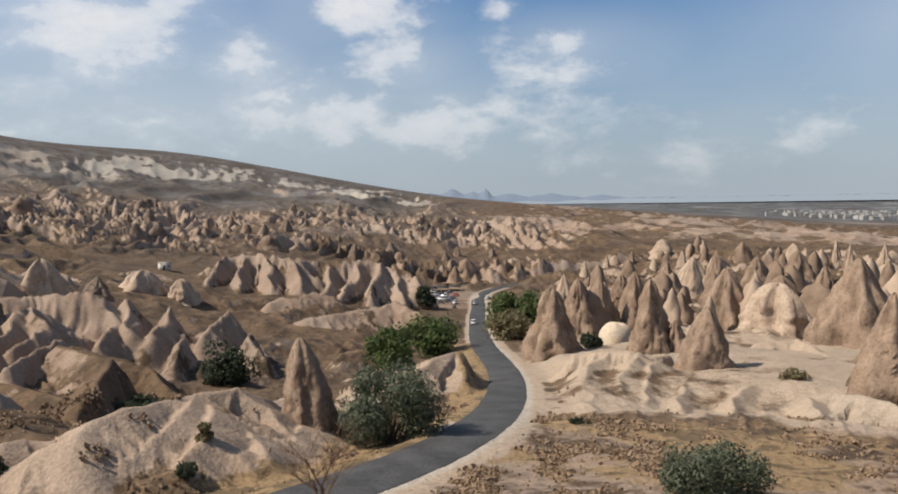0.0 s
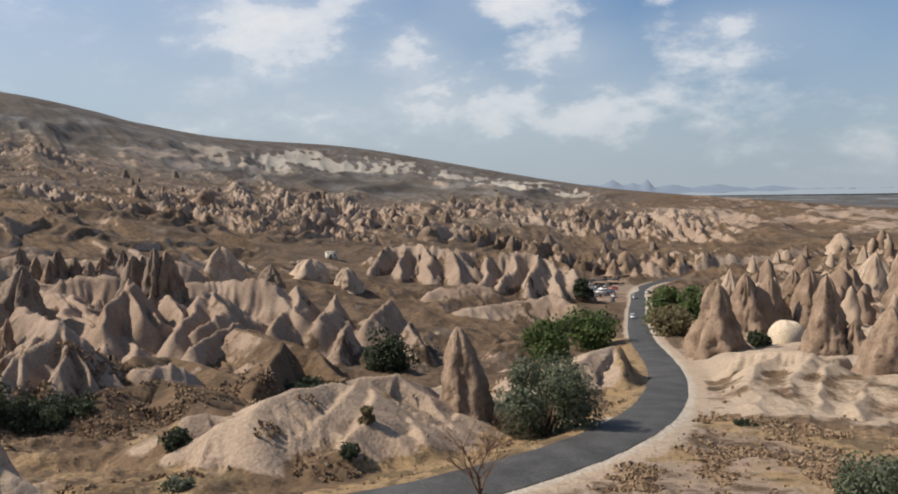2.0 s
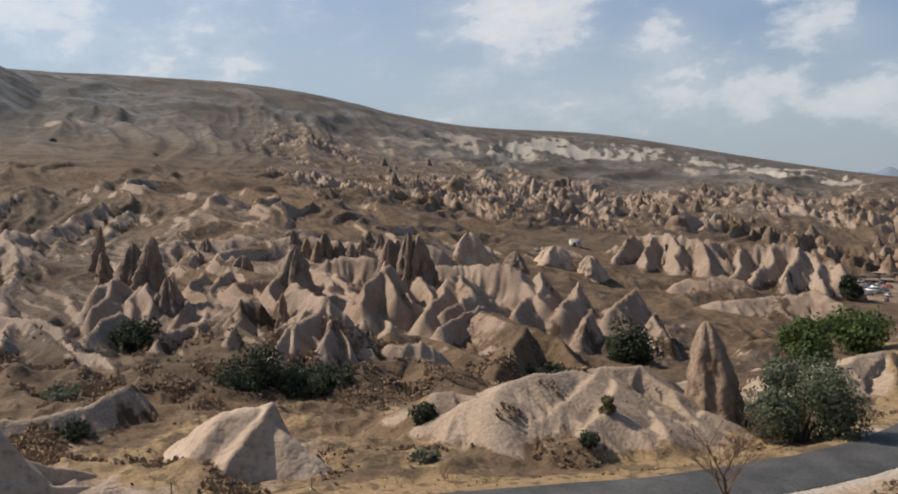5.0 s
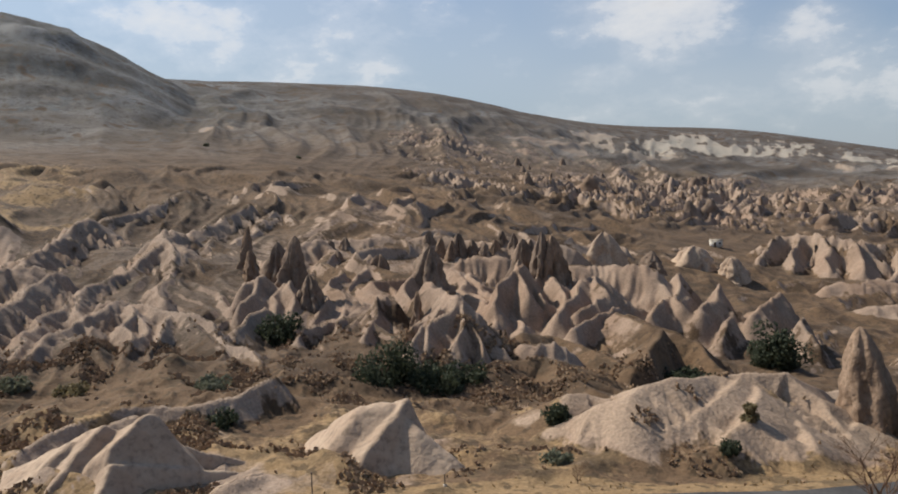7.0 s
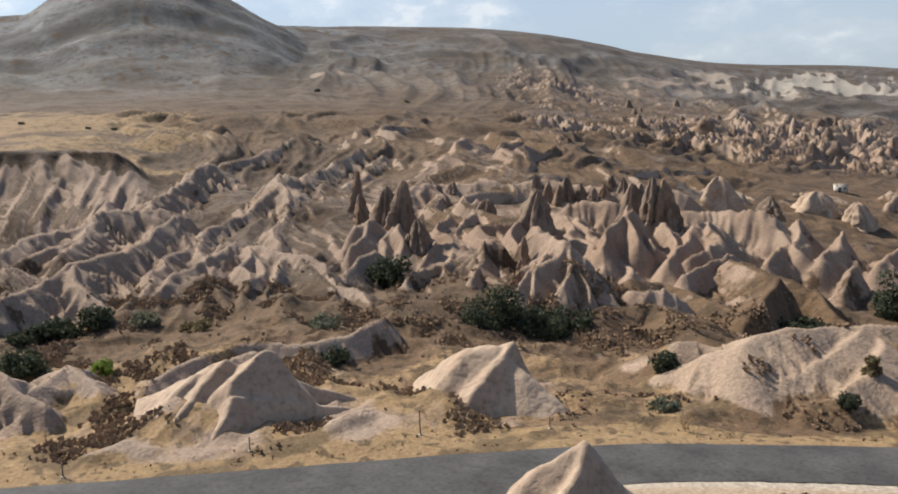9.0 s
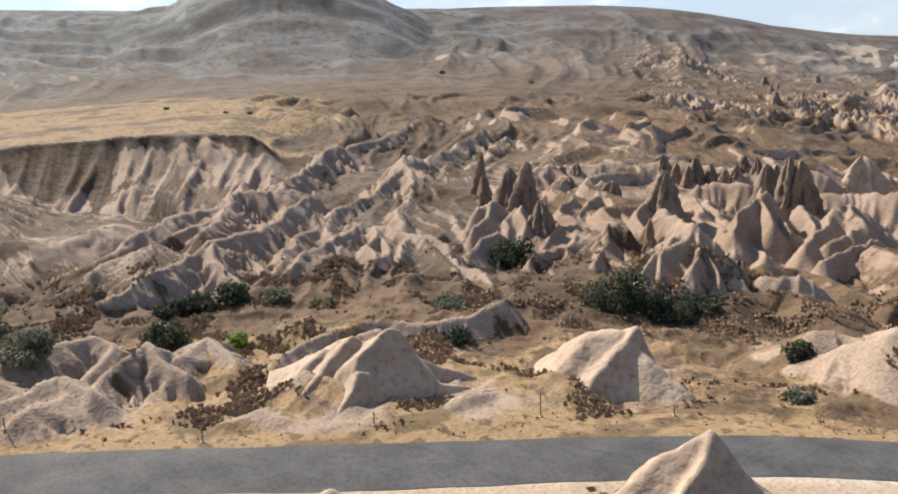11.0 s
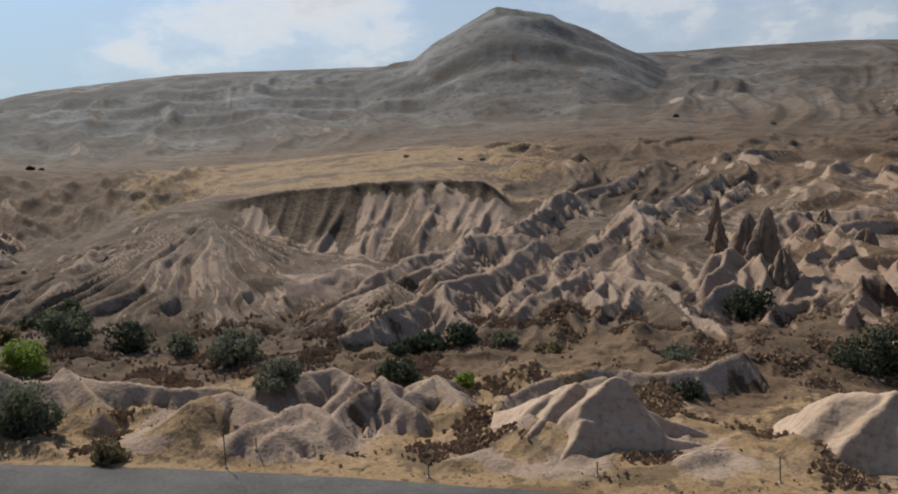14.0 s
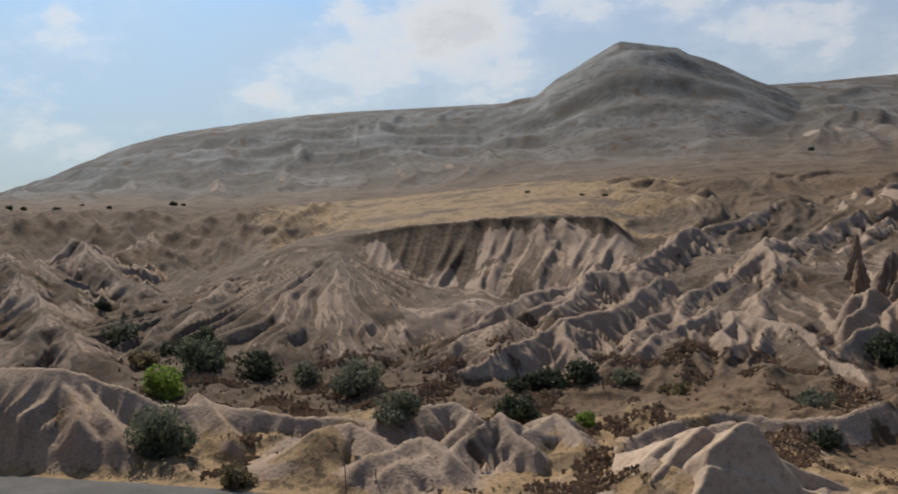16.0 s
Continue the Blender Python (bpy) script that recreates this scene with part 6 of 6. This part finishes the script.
def drum(x, y, z, rad, wide, around=14):
    """A wheel across the car."""
    pts = [Vector((x - wide / 2, y, z)), Vector((x + wide / 2, y, z))]
    v, f = limb(pts, [rad, rad], around)
    f = f + [tuple(range(around))[::-1], tuple(range(around, 2 * around))]
    return v, f


def make_car(colour, van=False):
    long, high = (2.45, 1.95) if van else (2.15, 1.47)
    top = tagged(new("minibus" if van else "car"), ("%s minibus parked on dusty ground" if van else "%s car parked on dusty ground") % colour, "minibus" if van else "car", "parked cars")
    if van:
        lower = [(-long, 0.35), (long, 0.35), (long, 0.95), (long - 0.35, 1.1), (-long, 1.15)]
        cabin = [(-long + 0.03, 1.08), (long - 0.5, 1.08), (long - 1.15, high - 0.1), (long - 1.5, high), (-long + 0.15, high)]
    else:
        lower = [(-long, 0.3), (long, 0.3), (long, 0.66), (long - 0.25, 0.8), (0.95, 0.93), (-1.6, 0.95), (-long, 0.88)]
        cabin = [(-1.85, 0.9), (1.05, 0.9), (0.25, high - 0.06), (-0.1, high), (-1.1, high), (-1.4, high - 0.08)]
    body = part("body", mesh_of("body", *slab(lower, 0.86), PAINTS[colour]), top)
    part("windows", mesh_of("windows", *slab(cabin, 0.76, 0.06), GLASS), top, "dark tinted windows")
    roof = [(cabin[-1][0] + 0.1, high - 0.05), (cabin[-3][0] if not van else long - 1.5, high - 0.05), (cabin[-3][0] - 0.1 if not van else long - 1.6, high + 0.03), (cabin[-1][0] + 0.2, high + 0.03)]
    part("roof", mesh_of("roof", *slab(roof, 0.7, 0.02), PAINTS[colour]), top)
    for sx in (-1, 1):
        for sy in (-1, 1):
            wheel = part("wheel", mesh_of("wheel", *drum(sx * 0.78, sy * (long - 0.8), 0.32, 0.32, 0.2), RUBBER), top, "black rubber wheel")
            part("rim", mesh_of("rim", *drum(sx * 0.80, sy * (long - 0.8), 0.32, 0.2, 0.2), RIM), wheel, "grey alloy rim")
        part("headlight", mesh_of("headlight", *box(sx * 0.62, long - 0.02, 0.66, 0.32, 0.1, 0.14, 0.02), LAMP_CLEAR), top, "clear headlight")
        part("tail_light", mesh_of("tail_light", *box(sx * 0.68, -long + 0.02, 0.78, 0.22, 0.1, 0.18, 0.02), LAMP_RED), top, "red tail light")
    return top


STOCK = {}


def park(colour, az, r, turn, van=False, label=""):
    x, y = place(az, r)
    m = pose(x, y, ground(x, y) + 0.03, 0, 0, turn)
    if (colour, van) not in STOCK:
        ob = STOCK[colour, van] = make_car(colour, van)
        ob.matrix_basis = m
    else:
        ob = copy_thing(STOCK[colour, van], m)
    return tagged(ob, label)


for colour, az, r, turn, van in (("dark", 0.75, 352, 80, False), ("dark", 0.25, 356, 95, False), ("silver", 1.1, 360, 70, False), ("white", 0.55, 365, 88, True), ("blue", -0.1, 366, 100, False), ("dark", 1.3, 368, 82, False),
                                 ("blue", 0.9, 375, 92, False), ("silver", 0.35, 378, 85, False), ("red", -0.3, 380, 75, False), ("white", 1.35, 384, 90, True), ("dark", 0.7, 387, 98, False), ("dark", 0.1, 390, 84, False), ("silver", -0.35, 352, 10, False), ("dark", -0.25, 335, 5, False)):
    park(colour, az, r, turn, van)
for colour, at, off, van, label in (("white", 399, -1.35, False, "white car driving on the country road"), ("silver", 486, -1.3, False, "silver car on the far end of the road"), ("white", 511, 3.9, False, "")):
    p, s = ROAD[at], ROAD_SIDE[at]
    x, y = p[0] + s[0] * off, p[1] + s[1] * off
    car = park(colour, math.degrees(math.atan2(-x, y)), math.hypot(x, y), math.degrees(math.atan2(-ROAD[at + 1, 0] + p[0], ROAD[at + 1, 1] - p[1])), van, label)
    car.location.z = p[2] + 0.17 if abs(off) < 3 else ground(x, y) + 0.02


def stall(az, r, turn):
    x, y = place(az, r)
    top = tagged(new("market_stall"), "souvenir stall with a dark cloth awning", "stall", "market stalls")
    top.matrix_world = pose(x, y, ground(x, y), 0, 0, turn)
    for sx in (-1, 1):
        for sy in (-1, 1):
            part("post", mesh_of("post", *limb([Vector((sx * 2.8, sy * 1.6, -0.3)), Vector((sx * 2.8, sy * 1.6, 2.5 + 0.3 * sy))], [0.05, 0.05], 6), STEEL), top)
    part("awning", mesh_of("awning", *slab([(-2.0, 2.1), (2.0, 2.7), (2.0, 2.78), (0.2, 2.62), (-2.0, 2.2)], 3.2, 0.02), CLOTH), top)
    part("counter", mesh_of("counter", *box(0, -0.6, 0.45, 5.0, 0.9, 0.9, 0.04), BARK), top)


for az, r, turn in ((0.55, 399, 5), (1.35, 396, 20), (-0.3, 402, -5), (1.9, 390, 40)):
    stall(az, r, turn)


def hut(az, r):
    x, y = place(az, r)
    top = tagged(new("hut"), "small limewashed stone hut among the rocks", "hut")
    top.matrix_world = pose(x, y, ground(x, y), 0, 0, az + 15)
    part("wall", mesh_of("wall", *box(0, 0, 1.2, 4.2, 3.4, 3.0, 0.05), LIMEWASH), top)
    part("roof", mesh_of("roof", *box(0, 0, 2.8, 4.6, 3.8, 0.22, 0.04), GRAVEL), top)
    part("door", mesh_of("door", *box(-0.8, -1.72, 0.95, 0.9, 0.06, 1.9, 0.01), BARK), top, "brown wooden door")
    part("window", mesh_of("window", *box(1.0, -1.72, 1.5, 0.8, 0.06, 0.7, 0.01), GLASS), top)


hut(19.0, 335)


# ---- the town far out on the plain ----
TOWN = mixed("far_town_plaster", (0.30, 0.28, 0.25), (0.42, 0.40, 0.37), 0.02, 0.9)


def far_town():
    rnd = random.Random(12)
    pieces = []
    for k in range(340):
        az, r = rnd.gauss(-26.8, 2.2), rnd.uniform(1650, 2500)
        x, y = place(az, r)
        v, f = box(x, y, float(land(np.array([az]), np.array([r]))[0]) + 2, rnd.uniform(6, 15), rnd.uniform(6, 13), rnd.uniform(6, 12))
        pieces.append((v, f))
    v, f = joined(pieces)
    tagged(new("far_town", mesh_of("far_town", v, f, TOWN, soft=False)), "pale blocks of a distant town on the plain", "town", kind="stuff")


far_town()


# ---- the blue mountains on the horizon, far beyond the plain ----
def far_mountains():
    azs = np.linspace(-46, 4, 220)
    peaks = ((1.2, 0.62, 1.6), (-0.3, 0.84, 1.2), (-1.7, 0.62, 1.5), (-2.6, 0.86, 0.5), (-4.2, 0.46, 1.8), (-7.0, 0.44, 1.9), (-10.4, 0.28, 1.3), (-13.0, 0.05, 1.5))
    top = -0.12 + 0.03 * layers(azs / 1.4, azs * 0 + 3, 4, 151)
    for paz, el, wide in peaks:
        top = np.maximum(top, el * np.clip(1 - np.abs(azs - paz) / wide / 1.6, 0, 1) ** 1.1 + 0.05 * layers(azs / 0.7, azs * 0 + 9, 3, 153))
    top = top * smooth(azs, -46, -42) * (1 - smooth(azs, 2.5, 4))
    verts = []
    for r, share in ((4300, -0.3), (4500, 0.55), (4700, 1.0), (4850, 0.3), (4890, -0.4)):
        for az, el in zip(azs, top):
            x, y = place(az, r)
            verts.append((x, y, EYE_Z - 3 + 4700 * math.tan(radians(el)) * share * (1 + 0.12 * float(grain(az * 1.3, r / 200, 155)) * (share < 1))))
    # the haze is in the material: a blue tone and a weak glow
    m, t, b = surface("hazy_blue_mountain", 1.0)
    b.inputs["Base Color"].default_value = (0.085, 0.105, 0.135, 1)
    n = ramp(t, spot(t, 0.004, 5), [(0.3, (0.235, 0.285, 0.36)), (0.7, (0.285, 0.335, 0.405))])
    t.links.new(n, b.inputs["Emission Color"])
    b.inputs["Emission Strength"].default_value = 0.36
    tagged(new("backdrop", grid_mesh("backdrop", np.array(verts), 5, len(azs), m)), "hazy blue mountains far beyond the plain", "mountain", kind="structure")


far_mountains()
